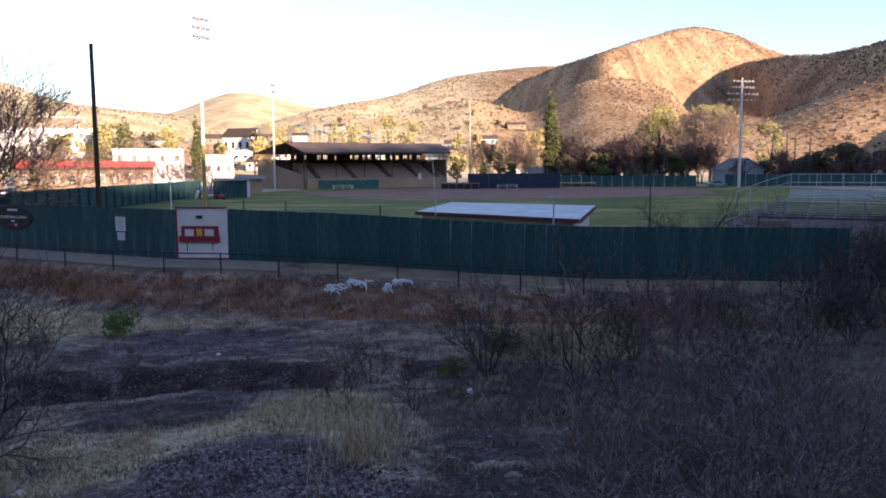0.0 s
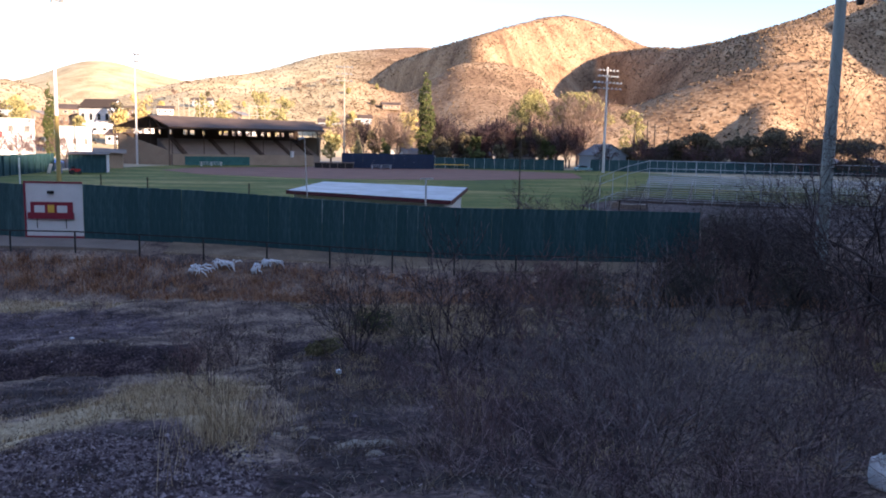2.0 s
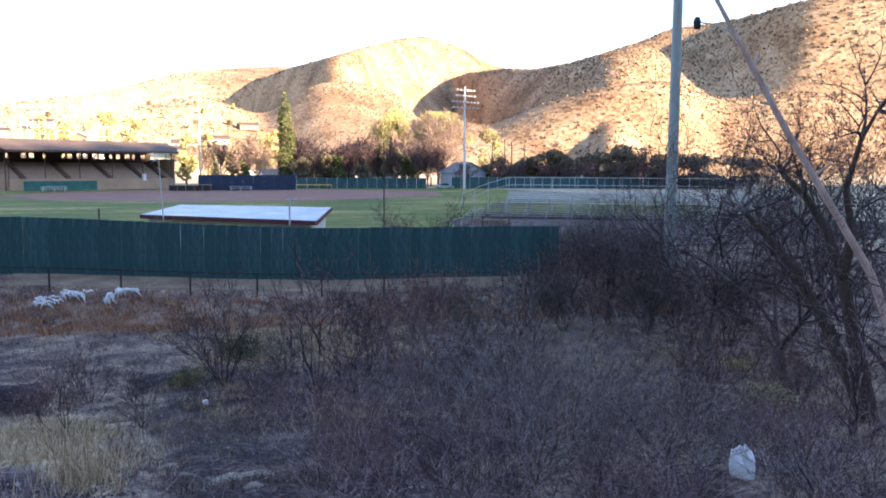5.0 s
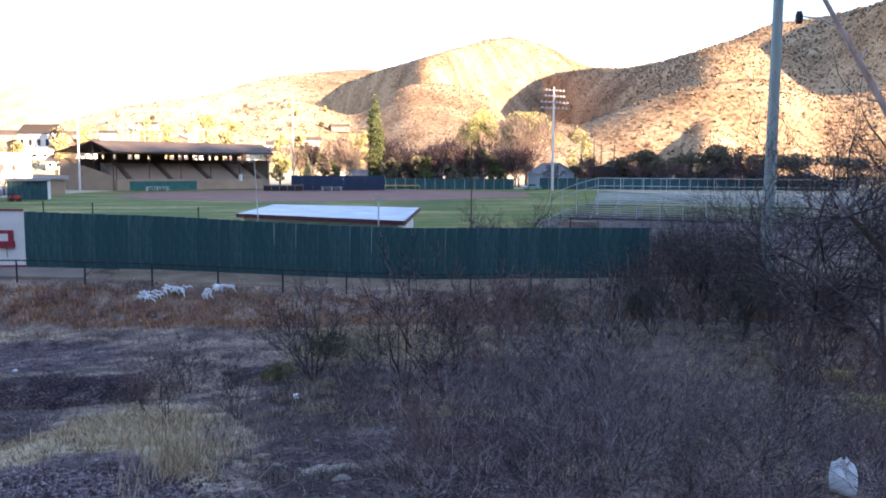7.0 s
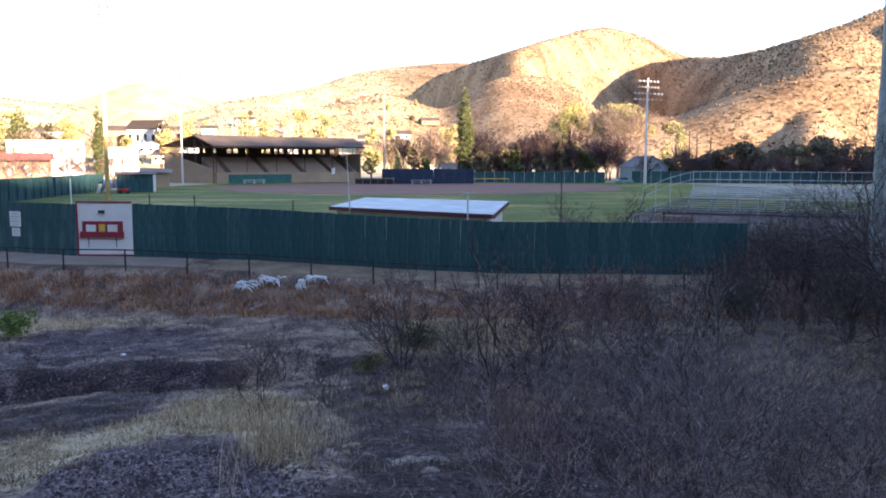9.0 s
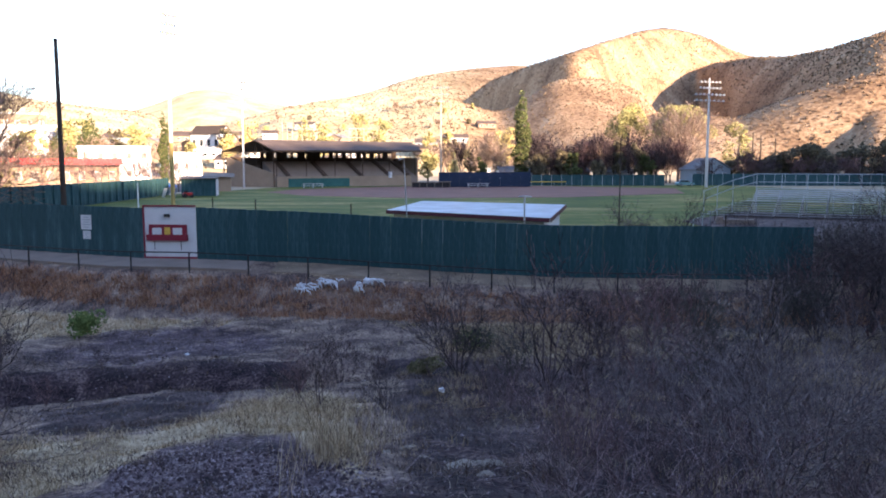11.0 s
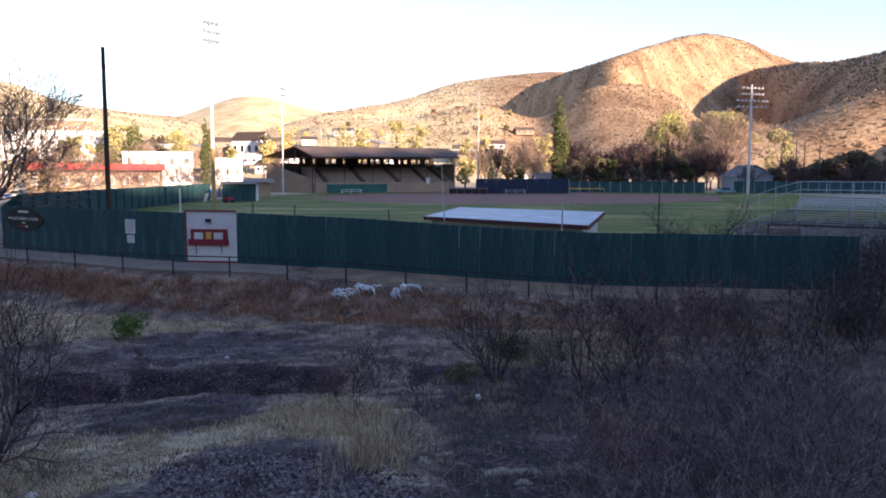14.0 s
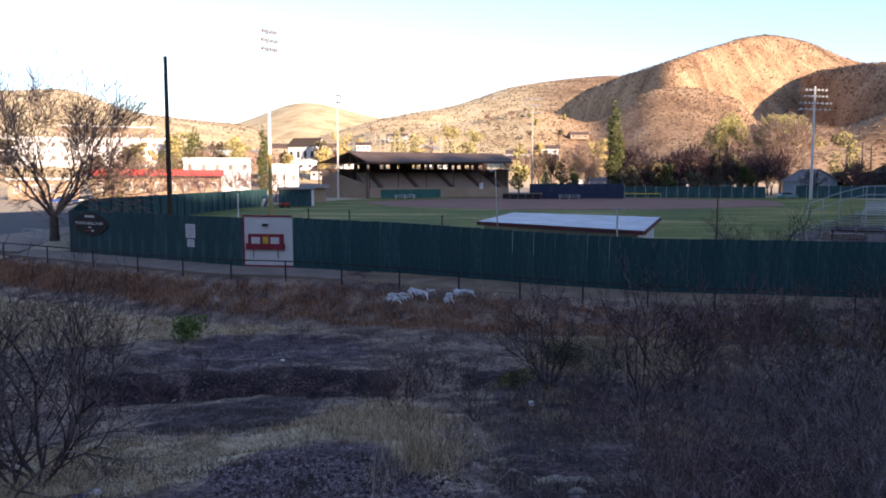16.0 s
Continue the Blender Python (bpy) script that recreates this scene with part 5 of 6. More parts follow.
# ---- near shrubs ----
VARIANTS = [shrub_mesh(500 + i, 2.0, 4 + i % 2, (M_TWIG, M_PALESTEM, M_TWIG, M_REDTWIG, M_PALESTEM, M_DARKTWIG)[i], 4, 0.27, 0.95, 0.032, 0.0024) for i in range(6)]
VARIANTS += [shrub_mesh(540 + i, 2.0, 4 + i % 2, (M_TWIG, M_DARKTWIG, M_REDTWIG, M_DARKTWIG, M_SAGETWIG)[i], 4, 0.2, 0.7, 0.045, 0.0052) for i in range(5)]
TOPS = [sorted(v.co.z for me in ms for v in me.vertices)[-len(ms[0].vertices) // 12] for ms in VARIANTS]
rs_ = random.Random(31)


def shrub(a, r, s, k, label="leafless dark mesquite shrub in dry ground", rot=None):
    x, y = polar(a, r)
    k = 6 + k % 5 if r > 16 else k % 6
    s *= 2.45 / TOPS[k]
    o = new("mesquite_shrub")
    for me in VARIANTS[k]:
        c = new("stem", me)
        c.parent = o
    o.matrix_basis = pose(x, y, height(x, y), 0, 0, rs_.uniform(0, 360) if rot is None else rot) @ Matrix.Diagonal((s * rs_.uniform(0.9, 1.2), s * rs_.uniform(0.9, 1.2), s, 1))
    return tagged(o, label, "shrub", "mesquite shrubs")


for a, r, s, k in ((-3.0, 26.3, 1.4, 3), (-9.8, 19.2, 1.45, 0), (-16.9, 24.5, 1.5, 2), (32.6, 12.8, 1.3, 5), (35.5, 11.0, 1.1, 2), (34.5, 14.5, 1.25, 5), (33.4, 11.8, 0.9, 0), (7.4, 17.6, 0.65, 0), (-26.2, 10.4, 1.0, 1), (-26.7, 15.5, 0.85, 4), (-35.0, 11.4, 0.8, 0), (-42.5, 15.3, 0.6, 3), (-19.6, 26.9, 1.4, 4), (-24.3, 35.0, 1.35, 0), (-13.6, 30, 1.3, 3), (-37.5, 19.5, 1.0, 5), (-47, 19, 1.2, 0), (-21.0, 14.5, 0.75, 5), (-31.0, 13.2, 0.7, 2), (-15.2, 15.2, 0.75, 4), (-12.0, 10.8, 0.35, 3), (5.7, 26.2, 0.8, 0), (8.9, 23.5, 0.55, 2), (-7.0, 25.5, 0.9, 4), (-23.5, 21, 1.0, 3), (-40.5, 25, 1.2, 2), (-12.5, 21.5, 1.1, 5), (-25.6, 9.4, 0.75, 4), (-30.5, 10.8, 0.7, 1), (-36.8, 9.6, 0.6, 4), (-20.4, 11.0, 0.7, 1)):
    shrub(a, r, s, k)
n_ = 0
while n_ < 20:
    a, r = rs_.uniform(-54, 0), 8.5 + 30 * rs_.random() ** 0.9
    lim = -9 + (r - 10) * 0.2
    if a > lim + rs_.uniform(-3, 2) or (r > 34 and a > -12) or (abs(a + 40) < 2.4 and r < 12) or vnoise(*polar(a, r), 0.3, 14) < -0.1:
        continue
    s = rs_.uniform(0.25, 0.6) * (0.65 if r < 12 else 1.0)
    shrub(a, r, s, rs_.randrange(6), ("leafless dark mesquite shrub in dry ground", "low tangled leafless desert shrub")[s < 0.6])
    n_ += 1
for a, r, s, k in ((-4.5, 14.5, 0.3, 0), (-1, 16, 0.3, 2), (1.5, 14.5, 0.22, 4), (-5.5, 17.5, 0.4, 0), (2.5, 18, 0.4, 3), (0.5, 12.6, 0.2, 1), (-9.5, 9.6, 0.25, 0), (-15, 9, 0.3, 3), (-19, 8.6, 0.3, 5), (-30, 9, 0.3, 2), (-46, 9.4, 0.5, 0), (22, 31, 0.35, 0), (28, 33, 0.4, 1), (15, 37, 0.3, 2), (30, 20, 0.35, 3), (10, 26.5, 0.4, 4), (27.5, 34.5, 0.55, 5), (3, 24, 0.5, 0), (25.5, 27, 0.35, 2)):
    shrub(a, r, s, k, "small leafless shrub among dry grass")

# dense dark brush where the long fence ends
for i in range(23):
    a = rs_.uniform(-44, -25.5) if i < 18 else rs_.uniform(-27, -17)
    r = rs_.uniform(35, 44) if i < 18 else rs_.uniform(35, 39)
    shrub(a, r, rs_.uniform(0.8, 1.35) if i < 18 else rs_.uniform(0.9, 1.3), i % 5, "dense dark leafless shrub at the end of the fence")

for x, s in ((12.5, 1.6), (15.8, 1.7), (19.4, 1.65)):
    shrub(math.degrees(math.atan2(-x, fence_y(x) + 2.2)), math.hypot(x, fence_y(x) + 2.2), s * 0.92, int(x) % 4, "tall thin leafless weed shrub behind the fence")

for i in range(13):
    shrub(rs_.uniform(-35, -26.6), rs_.uniform(45, 51), rs_.uniform(1.1, 1.5), (4, 1, 4, 3)[i % 4], "tall grey-green leafless shrub beyond the end of the fence")

TRUNKS = [([(17.79, 16.18, -1.4), (17.61, 16.59, -0.35), (17.43, 17.0, 0.43), (17.33, 17.31, 1.08), (17.08, 17.77, 1.89), (16.83, 18.21, 2.77), (16.41, 18.79, 3.52), (16.04, 19.31, 4.19)], 0.25),
          ([(17.86, 16.14, -1.39), (17.69, 16.51, 0.28), (17.62, 16.8, 1.34), (17.5, 17.0, 2.4), (17.32, 17.53, 3.86), (17.02, 18.03, 4.72), (16.62, 18.61, 5.42)], 0.24),
          ([(17.5, 17.0, 2.5), (17.47, 16.74, 3.67), (17.42, 17.01, 4.94), (17.74, 16.89, 6.33), (18.08, 16.74, 7.06)], 0.13)]
# mesquite trees by the pole
for a, r, h, sd, rr in ((-37.6, 33, 10.0, 71, 0.17), (-42.2, 29, 10.5, 72, 0.2), (-33.8, 37, 6.4, 74, 0.13), (-30.8, 39, 5.6, 75, 0.11), (-39.8, 41, 9.0, 76, 0.15), (-45.0, 38, 10, 77, 0.18), (-49.5, 25, 9, 78, 0.18), (-28.2, 40.5, 4.6, 79, 0.1), (-35.6, 43, 7.0, 80, 0.12)):
    bare_tree("mesquite_tree", at(a, r), h, sd, M_DARKTWIG, "dark leafless mesquite tree with tangled crooked limbs", 5 if r < 34 else 4, rr, 1.0, 5, 0.02, 0.32, 0.0045, 1.15, 2, 0.85)


# crooked leaning mesquite with two trunks
mt_ = thing("mesquite_tree", pose(17.8, 16.2, height(17.8, 16.2)), "large dark leaning mesquite tree with two trunks", "tree")
org = Vector(mt_.location)
rnd_ = random.Random(733)
for L_, r0_ in TRUNKS:
    pts = [Vector(p) - org for p in L_]
    m_ = len(pts)
    rad = [r0_ * (1 - 0.68 * k / (m_ - 1)) for k in range(m_)]
    if r0_ > 0.2:
        pts, rad = [pts[0] + Vector((0.1, -0.1, -0.7))] + pts, [r0_ * 1.25] + rad
    Shape().path(pts, rad, 10).ob("trunk", M_DARKWOOD, mt_)
    S = Shape()
    for k in range(3, len(pts)):
        for _ in range(2 if k < len(pts) - 1 else 4):
            d = Vector((rnd_.uniform(-1, 1), rnd_.uniform(-1, 1), rnd_.uniform(-0.1, 1.1))).normalized()
            grow(S, pts[k], d, rnd_.uniform(1.0, 1.9), 0.05, 3, rnd_, 0.03, 0.34, 2, 4, 0.0045, 0.9)
    S.ob("crown", M_DARKTWIG, mt_)


# ---- grasses, weeds and brush ----
def blades(name, label, mat, count, place, hmin, hmax, width, seed, clump=14, lean=0.35):
    rnd = random.Random(seed)
    S = Shape()
    k = tries = 0
    while k < count and tries < count * 6:
        tries += 1
        p = place(rnd)
        if p is None:
            continue
        a, r, f = p
        cx, cy = polar(a, r)
        for _ in range(rnd.randint(clump // 2, clump)):
            q, rad = rnd.uniform(0, 6.283), rnd.random() * 0.22 * (1 + r / 40)
            x, y = cx + math.cos(q) * rad, cy + math.sin(q) * rad
            z = height(x, y) - 0.03
            h = rnd.uniform(hmin, hmax) * f
            w = width * (0.6 + r / 22) / 2
            lx, ly = rnd.gauss(0, lean) * h, rnd.gauss(0, lean) * h
            t = rnd.uniform(0, 3.14)
            wx, wy = math.cos(t) * w, math.sin(t) * w
            S.add([(x - wx, y - wy, z), (x + wx, y + wy, z), (x + lx * 0.35 + wx * 0.7, y + ly * 0.35 + wy * 0.7, z + h * 0.6), (x + lx * 0.35 - wx * 0.7, y + ly * 0.35 - wy * 0.7, z + h * 0.6), (x + lx, y + ly, z + h)], [(0, 1, 2, 3), (3, 2, 4)])
            k += 1
    return tagged(S.ob(name, mat), label, "grass", kind="stuff")


def straw_zone(rnd):
    a, r = rnd.uniform(2, 39), rnd.uniform(9.4, 27.5)
    g, d, p = soil_zones(a, r)
    n = vnoise(*polar(a, r), 0.9, 8) + 0.7 * vnoise(*polar(a, r), 0.3, 8)
    if p + 0.9 * n < rnd.uniform(0.25, 1.15) or g > 0.4 or d > rnd.uniform(0.2, 0.8):
        return None
    return a, r, (0.5 + 0.8 * rnd.random()) * lerp(a, [(3, 1.2), (11, 1.2), (14, 0.75), (20, 0.5), (26, 0.6), (32, 0.9)])


def tuft_zone(rnd):
    """Pale tufts standing singly between the shrubs."""
    a, r = rnd.uniform(-50, 2), 9 + 29 * rnd.random() ** 0.8
    if abs(a + 40) < 2.2 and r < 11.3:
        return None
    f = 1.2 if r > 24 and a < -24 else 0.9
    return (a, r, rnd.uniform(0.5, 1.2) * f) if vnoise(*polar(a, r), 0.5, 31) > rnd.uniform(0.0, 0.5) - (0.3 if r > 24 and a < -24 else 0) else None


def pale_zone(rnd):
    a = rnd.uniform(-18, 38)
    r = rnd.uniform(29, 56 if a > 6 else 41)
    x, y = polar(a, r)
    if fence_y(x) - y < (5.6 if x < -6 else 6.4) or soil_zones(a, r)[2] < rnd.uniform(0.15, 0.8):
        return None
    return a, r, 1.0


def bank_zone(rnd):
    x = rnd.uniform(-44, 26)
    y = fence_y(x) - rnd.uniform(3.9, lerp(x, [(-20, 6.2), (-4, 8.0)])) * (1.1 if x < -16 else 1.0)
    return math.degrees(math.atan2(-x, y)), math.hypot(x, y), 1.0


def walk_edge(rnd):
    x = rnd.uniform(-8, 40)
    y = fence_y(x) - rnd.uniform(0.1, 3.2)
    return (math.degrees(math.atan2(-x, y)), math.hypot(x, y), 0.5) if vnoise(x, y, 0.5, 3) > rnd.uniform(-0.4, 0.3) else None


def right_zone(rnd):
    a, r = rnd.uniform(-54, 4), 6.0 + 34 * rnd.random() ** 1.3
    if (a > -7 and r < 12.2) or (abs(a + 40) < 2.2 and r < 11.3):
        return None
    return (a, r, rnd.uniform(0.5, 1.2)) if vnoise(*polar(a, r), 0.45, 6) > rnd.uniform(-0.15, 0.45) else None


blades("straw_grass", "tall dry straw-coloured bunch grass", M_STRAW, 22000, straw_zone, 0.05, 0.3, 0.009, 1, 13, 0.6)
blades("pale_tufts", "single pale dry tufts between shrubs", M_STRAW, 24000, tuft_zone, 0.1, 0.4, 0.008, 41, 22, 0.45)
blades("pale_grass", "short pale dry grass on the flat", M_PALEGRASS, 34000, pale_zone, 0.07, 0.24, 0.014, 2)
blades("bank_weeds", "rust-brown dead weeds on the bank below the rail", M_RUSTWEED, 34000, bank_zone, 0.14, 0.42, 0.012, 3, 14, 0.45)
def litter_zone(rnd):
    a, r = rnd.uniform(-54, 40), 5.9 + 29 * rnd.random() ** 1.2
    return a, r, rnd.uniform(0.5, 1.2)


blades("ground_litter", "broken dry stalks and litter over the bare soil", material("litter_stalks", [(0.25, (0.025, 0.016, 0.017)), (0.5, (0.06, 0.041, 0.04)), (0.75, (0.15, 0.11, 0.09)), (0.97, (0.5, 0.41, 0.33))], scale=0.5, fine=20, bump=0, island=0.8), 56000, litter_zone, 0.03, 0.13, 0.009, 8, 10, 0.9)
blades("verge_grass", "sparse dry grass at the fence foot", M_STRAW, 14000, walk_edge, 0.05, 0.2, 0.012, 4)
blades("brush_grass", "thin grey-brown dead grass between shrubs", material("dead_grass", [(0.25, (0.055, 0.042, 0.04)), (0.5, (0.14, 0.11, 0.095)), (0.75, (0.32, 0.255, 0.19))], scale=0.5, fine=20, bump=0, island=0.6), 16000, right_zone, 0.06, 0.24, 0.009, 5, 14, 0.7)


def weed_zone(rnd):
    a, r = rnd.uniform(-12, 39), rnd.uniform(8.6, 38)
    return (a, r, rnd.uniform(0.5, 1.3)) if vnoise(*polar(a, r), 0.6, 9) > rnd.uniform(-0.1, 0.5) else None


blades("dark_weeds", "scattered low brown dead weeds", material("brown_weeds", [(0.25, (0.045, 0.03, 0.027)), (0.5, (0.11, 0.075, 0.06)), (0.75, (0.2, 0.145, 0.11))], scale=0.5, fine=20, bump=0, island=0.6), 21000, weed_zone, 0.05, 0.22, 0.009, 7, 16, 0.7)


def tall_stalks(rnd):
    a, r = (rnd.gauss(6.4, 1.9), rnd.gauss(11.4, 1.5)) if rnd.random() < 0.86 else (rnd.gauss(-11.9, 0.7), rnd.gauss(11.3, 0.4))
    return a, r, rnd.uniform(0.6, 1.2)


blades("tall_grass", "clump of tall pale dry grass stalks", M_STRAW, 420, tall_stalks, 0.35, 1.05, 0.006, 6, 6, 0.3)


def brush():
    """Fine leafless twigs through the thicket."""
    rnd = random.Random(12)
    S = Shape()
    k = 0
    while k < 3600:
        a, r = rnd.uniform(-54, 6), 7.2 + 26 * rnd.random() ** 1.3
        if a > -6 + (r - 10) * 0.25 + rnd.uniform(-4, 3) or (a > -9 and r < 12) or (abs(a + 40) < 2.2 and r < 11.3):
            continue
        x, y = polar(a, r)
        z = height(x, y)
        k += 1
        if vnoise(x, y, 0.4, 21) < rnd.uniform(-0.5, 0.25):
            continue
        w = 0.0022 + 0.00017 * r
        h = rnd.uniform(0.25, 0.95)
        for _ in range(2):
            p = Vector((x, y, z))
            d = Vector((rnd.uniform(-1.2, 1.2), rnd.uniform(-1.2, 1.2), 1)).normalized()
            for i in range(3):
                q = p + d * h / 3
                S.tube(p, q, w * (1.3 - 0.3 * i), w * (1 - 0.3 * i), 3, False)
                d2 = (d + Vector((rnd.uniform(-1.2, 1.2), rnd.uniform(-1.2, 1.2), rnd.uniform(-.4, .6)))).normalized()
                S.tube(q, q + d2 * h * rnd.uniform(0.2, 0.55), w * 0.7, w * 0.4, 3, False)
                d = (d + Vector((rnd.uniform(-.6, .6), rnd.uniform(-.6, .6), rnd.uniform(-.2, .4)))).normalized()
                p = q
    tagged(S.ob("brush", material("brush_twigs", [(0.2, (0.034, 0.019, 0.024)), (0.55, (0.12, 0.074, 0.08)), (0.95, (0.4, 0.29, 0.28))], scale=4, fine=30, bump=0, island=0.8)), "tangle of fine leafless twigs filling the thicket", "brush", kind="stuff")


brush()


# ---- stones, litter ----
def stone_mesh(seed, n=7):
    bm = bmesh.new()
    bmesh.ops.create_icosphere(bm, subdivisions=2, radius=0.5)
    for v in bm.verts:
        k = 1 + 0.45 * noise.noise(v.co * 1.7 + Vector((seed, seed * 2, 0)))
        v.co = Vector((v.co.x * k, v.co.y * k * 0.8, max(-0.2, v.co.z * k * 0.55)))
    me = bpy.data.meshes.new("rock")
    bm.to_mesh(me)
    bm.free()
    me.materials.append(M_ROCK)
    return me


STONES = [stone_mesh(i * 3.7) for i in range(4)]
for a, r, s, k, lb in ((-3.1, 10.0, 0.62, 0, "flat pale rock lying in dry grass"), (-4.9, 10.1, 0.5, 1, "flat grey rock half sunk in soil"), (-4.9, 8.6, 0.22, 2, "small pale rock in gravel"), (6.8, 11.4, 0.22, 3, "small pale rock at the foot of the grass"), (0.9, 11.3, 0.26, 1, "small pale rock in dry grass"), (20, 31, 0.3, 2, "small pale rock on bare soil"), (14, 30.5, 0.35, 0, "small pale rock on bare soil"), (24, 29.5, 0.25, 1, "small pale rock on bare soil"), (-0.2, 10.6, 0.2, 2, "small pale rock in gravel"), (2.5, 10.9, 0.18, 3, "small pale rock in gravel")):
    x, y = polar(a, r)
    o = new("rock", STONES[k])
    o.matrix_basis = pose(x, y, height(x, y) + 0.01 * s, 8 * math.sin(a * 3), 6 * math.cos(a * 5), a * 40) @ Matrix.Diagonal((s, s * 0.8, s * (0.4 if s > 0.4 else 0.62), 1))
    tagged(o, lb, "rock", "loose rocks")


def pebbles():
    rnd = random.Random(5)
    S = Shape()
    for k in range(17500):
        if k < 10500:
            a, r = rnd.uniform(3, 22), 6.4 + 6.8 * rnd.random()
            if r > 12.6 - 0.06 * abs(a - 15) ** 1.3 + rnd.uniform(-0.6, 0.3):
                continue
        elif k < 12800:
            a, r = rnd.uniform(2, 38), rnd.uniform(17, 36)
        else:
            a, r = rnd.uniform(-54, 2), rnd.uniform(6, 22)
        x, y = polar(a, r)
        z = height(x, y)
        s = rnd.uniform(0.007, 0.028) * (1.6 if r > 20 else 1) * (2 if rnd.random() < 0.05 else 1)
        c = [(x + s * rnd.uniform(.6, 1.2) * math.cos(w), y + s * rnd.uniform(.6, 1.2) * math.sin(w), z + rnd.uniform(-.2, .4) * s) for w in (0, 1.4, 3.0, 4.6)]
        S.add(c + [(x, y, z + s)], [(0, 1, 4), (1, 2, 4), (2, 3, 4), (3, 0, 4)])
    tagged(S.ob("pebbles", material("pebble", [(0.25, (0.04, 0.026, 0.031)), (0.5, (0.09, 0.062, 0.07)), (0.9, (0.34, 0.28, 0.29))], scale=2, fine=20, bump=0, island=0.8)), "loose grey-purple gravel and pebbles", "gravel", kind="stuff")


pebbles()


def crumpled(name, m, size, seed, mat, label, cat, strips=0):
    bm = bmesh.new()
    bmesh.ops.create_icosphere(bm, subdivisions=3, radius=0.5)
    for v in bm.verts:
        k = 1 + 0.5 * noise.noise(v.co * 3.1 + Vector((seed, 0, seed))) + 0.22 * noise.noise(v.co * 8 + Vector((0, seed, 0)))
        v.co = Vector((v.co.x * size[0] * k, v.co.y * size[1] * k, v.co.z * size[2] * k))
    me = bpy.data.meshes.new(name)
    bm.to_mesh(me)
    bm.free()
    me.materials.append(mat)
    o = new(name, me)
    o.matrix_basis = m
    return tagged(o, label, cat)


crumpled("white_stone", pose(*polar(-1.72, 21.5), 5.5 - 21.5 * math.tan(radians(16.2)) - 0.02), (0.15, 0.15, 0.15), 9, M_BAG, "small white round stone on the dark slope", "rock")


def carrier_bag(m):
    """A half-filled thin carrier bag: slumped creased sides and a knotted mouth."""
    bm = bmesh.new()
    prof = [(0.0, 0.7), (0.04, 0.95), (0.12, 1.0), (0.22, 0.93), (0.3, 0.86), (0.36, 0.7), (0.4, 0.42), (0.43, 0.16)]
    rings = []
    for z, f in prof:
        ring_ = []
        for i in range(28):
            w = 2 * math.pi * i / 28
            c, q = math.cos(w), math.sin(w)
            x = 0.19 * f * math.copysign(abs(c) ** 0.6, c)
            y = 0.13 * f * math.copysign(abs(q) ** 0.7, q)
            k = noise.noise(Vector((x * 8 + 3, y * 8, z * 6))) * 0.045 + noise.noise(Vector((x * 21, y * 21 + 5, z * 14))) * 0.03
            ring_.append(bm.verts.new((x * (1 + 5 * k) - 0.22 * z, y * (1 + 5 * k), z * (1 + 0.25 * math.sin(2.2 * w) * (z > 0.2)) + k)))
        rings.append(ring_)
    for p, q in zip(rings, rings[1:]):
        for i in range(28):
            bm.faces.new((p[i], p[(i + 1) % 28], q[(i + 1) % 28], q[i]))
    bm.faces.new(rings[0][::-1])
    bm.faces.new(rings[-1])
    me = bpy.data.meshes.new("bag")
    bm.to_mesh(me)
    bm.free()
    me.materials.append(M_BAG)
    me.polygons.foreach_set("use_smooth", [True] * len(me.polygons))
    e = thing("plastic_bag", m, "slumped white plastic carrier bag caught in dry brush", "bag")
    new("bag", me).parent = e
    Shape().path([(-0.09, 0, 0.38), (-0.1, 0.01, 0.45), (-0.07, 0.03, 0.48)], [0.05, 0.022, 0.03], 7).ob("handle", M_BAG, e)


carrier_bag(at(-40.1, 10.55, 0.0) @ pose(0, 0, 0, 6, 9, -38) @ Matrix.Scale(0.86, 4))
for a, el_, s, sd in ((8.2, 41.6, (0.9, 0.4, 0.6), 5), (6.5, 42.0, (1.1, 0.4, 0.35), 6), (4.3, 41.4, (0.4, 0.3, 0.7), 7), (3.4, 42.0, (0.9, 0.3, 0.16), 8)):
    x, y = polar(a, el_)
    b = Shape()
    rb = random.Random(sd)
    for k in range(30):
        p = Vector((rb.uniform(-.5, .5) * s[0], rb.uniform(-.5, .5) * s[1], rb.uniform(0, 0.5) * s[2]))
        d = Vector((rb.uniform(-1, 1), rb.uniform(-.6, .3), rb.uniform(-.7, .5)))
        pts = [p, p + d * 0.28 * s[0], p + d * 0.4 * s[0] + Vector((0, 0, -0.12))]
        b.path(pts, [0.05, 0.032, 0.01], 5)
    o = b.ob("torn_sheeting", M_BAG)
    o.location = (x, y, height(x, y) + 0.3)
    tagged(o, "torn white plastic sheeting snagged in the weeds", "plastic sheeting")
for a, r, c_, nm in ((29.6, 10.9, M_BAG, "scrap of white paper litter on gravel"), (30.6, 10.7, P_BLUE, "scrap of blue plastic litter on gravel"), (16.5, 32, M_BAG, "scrap of pale litter on bare soil")):
    crumpled("litter", at(a, r, 0.03), (0.18, 0.12, 0.08), a, c_, nm, "litter")

M_DULLBUSH = material("dull_bush", [(0.3, (0.075, 0.065, 0.03)), (0.7, (0.2, 0.17, 0.08))], scale=0.6, fine=6, bump=0, island=0.5)
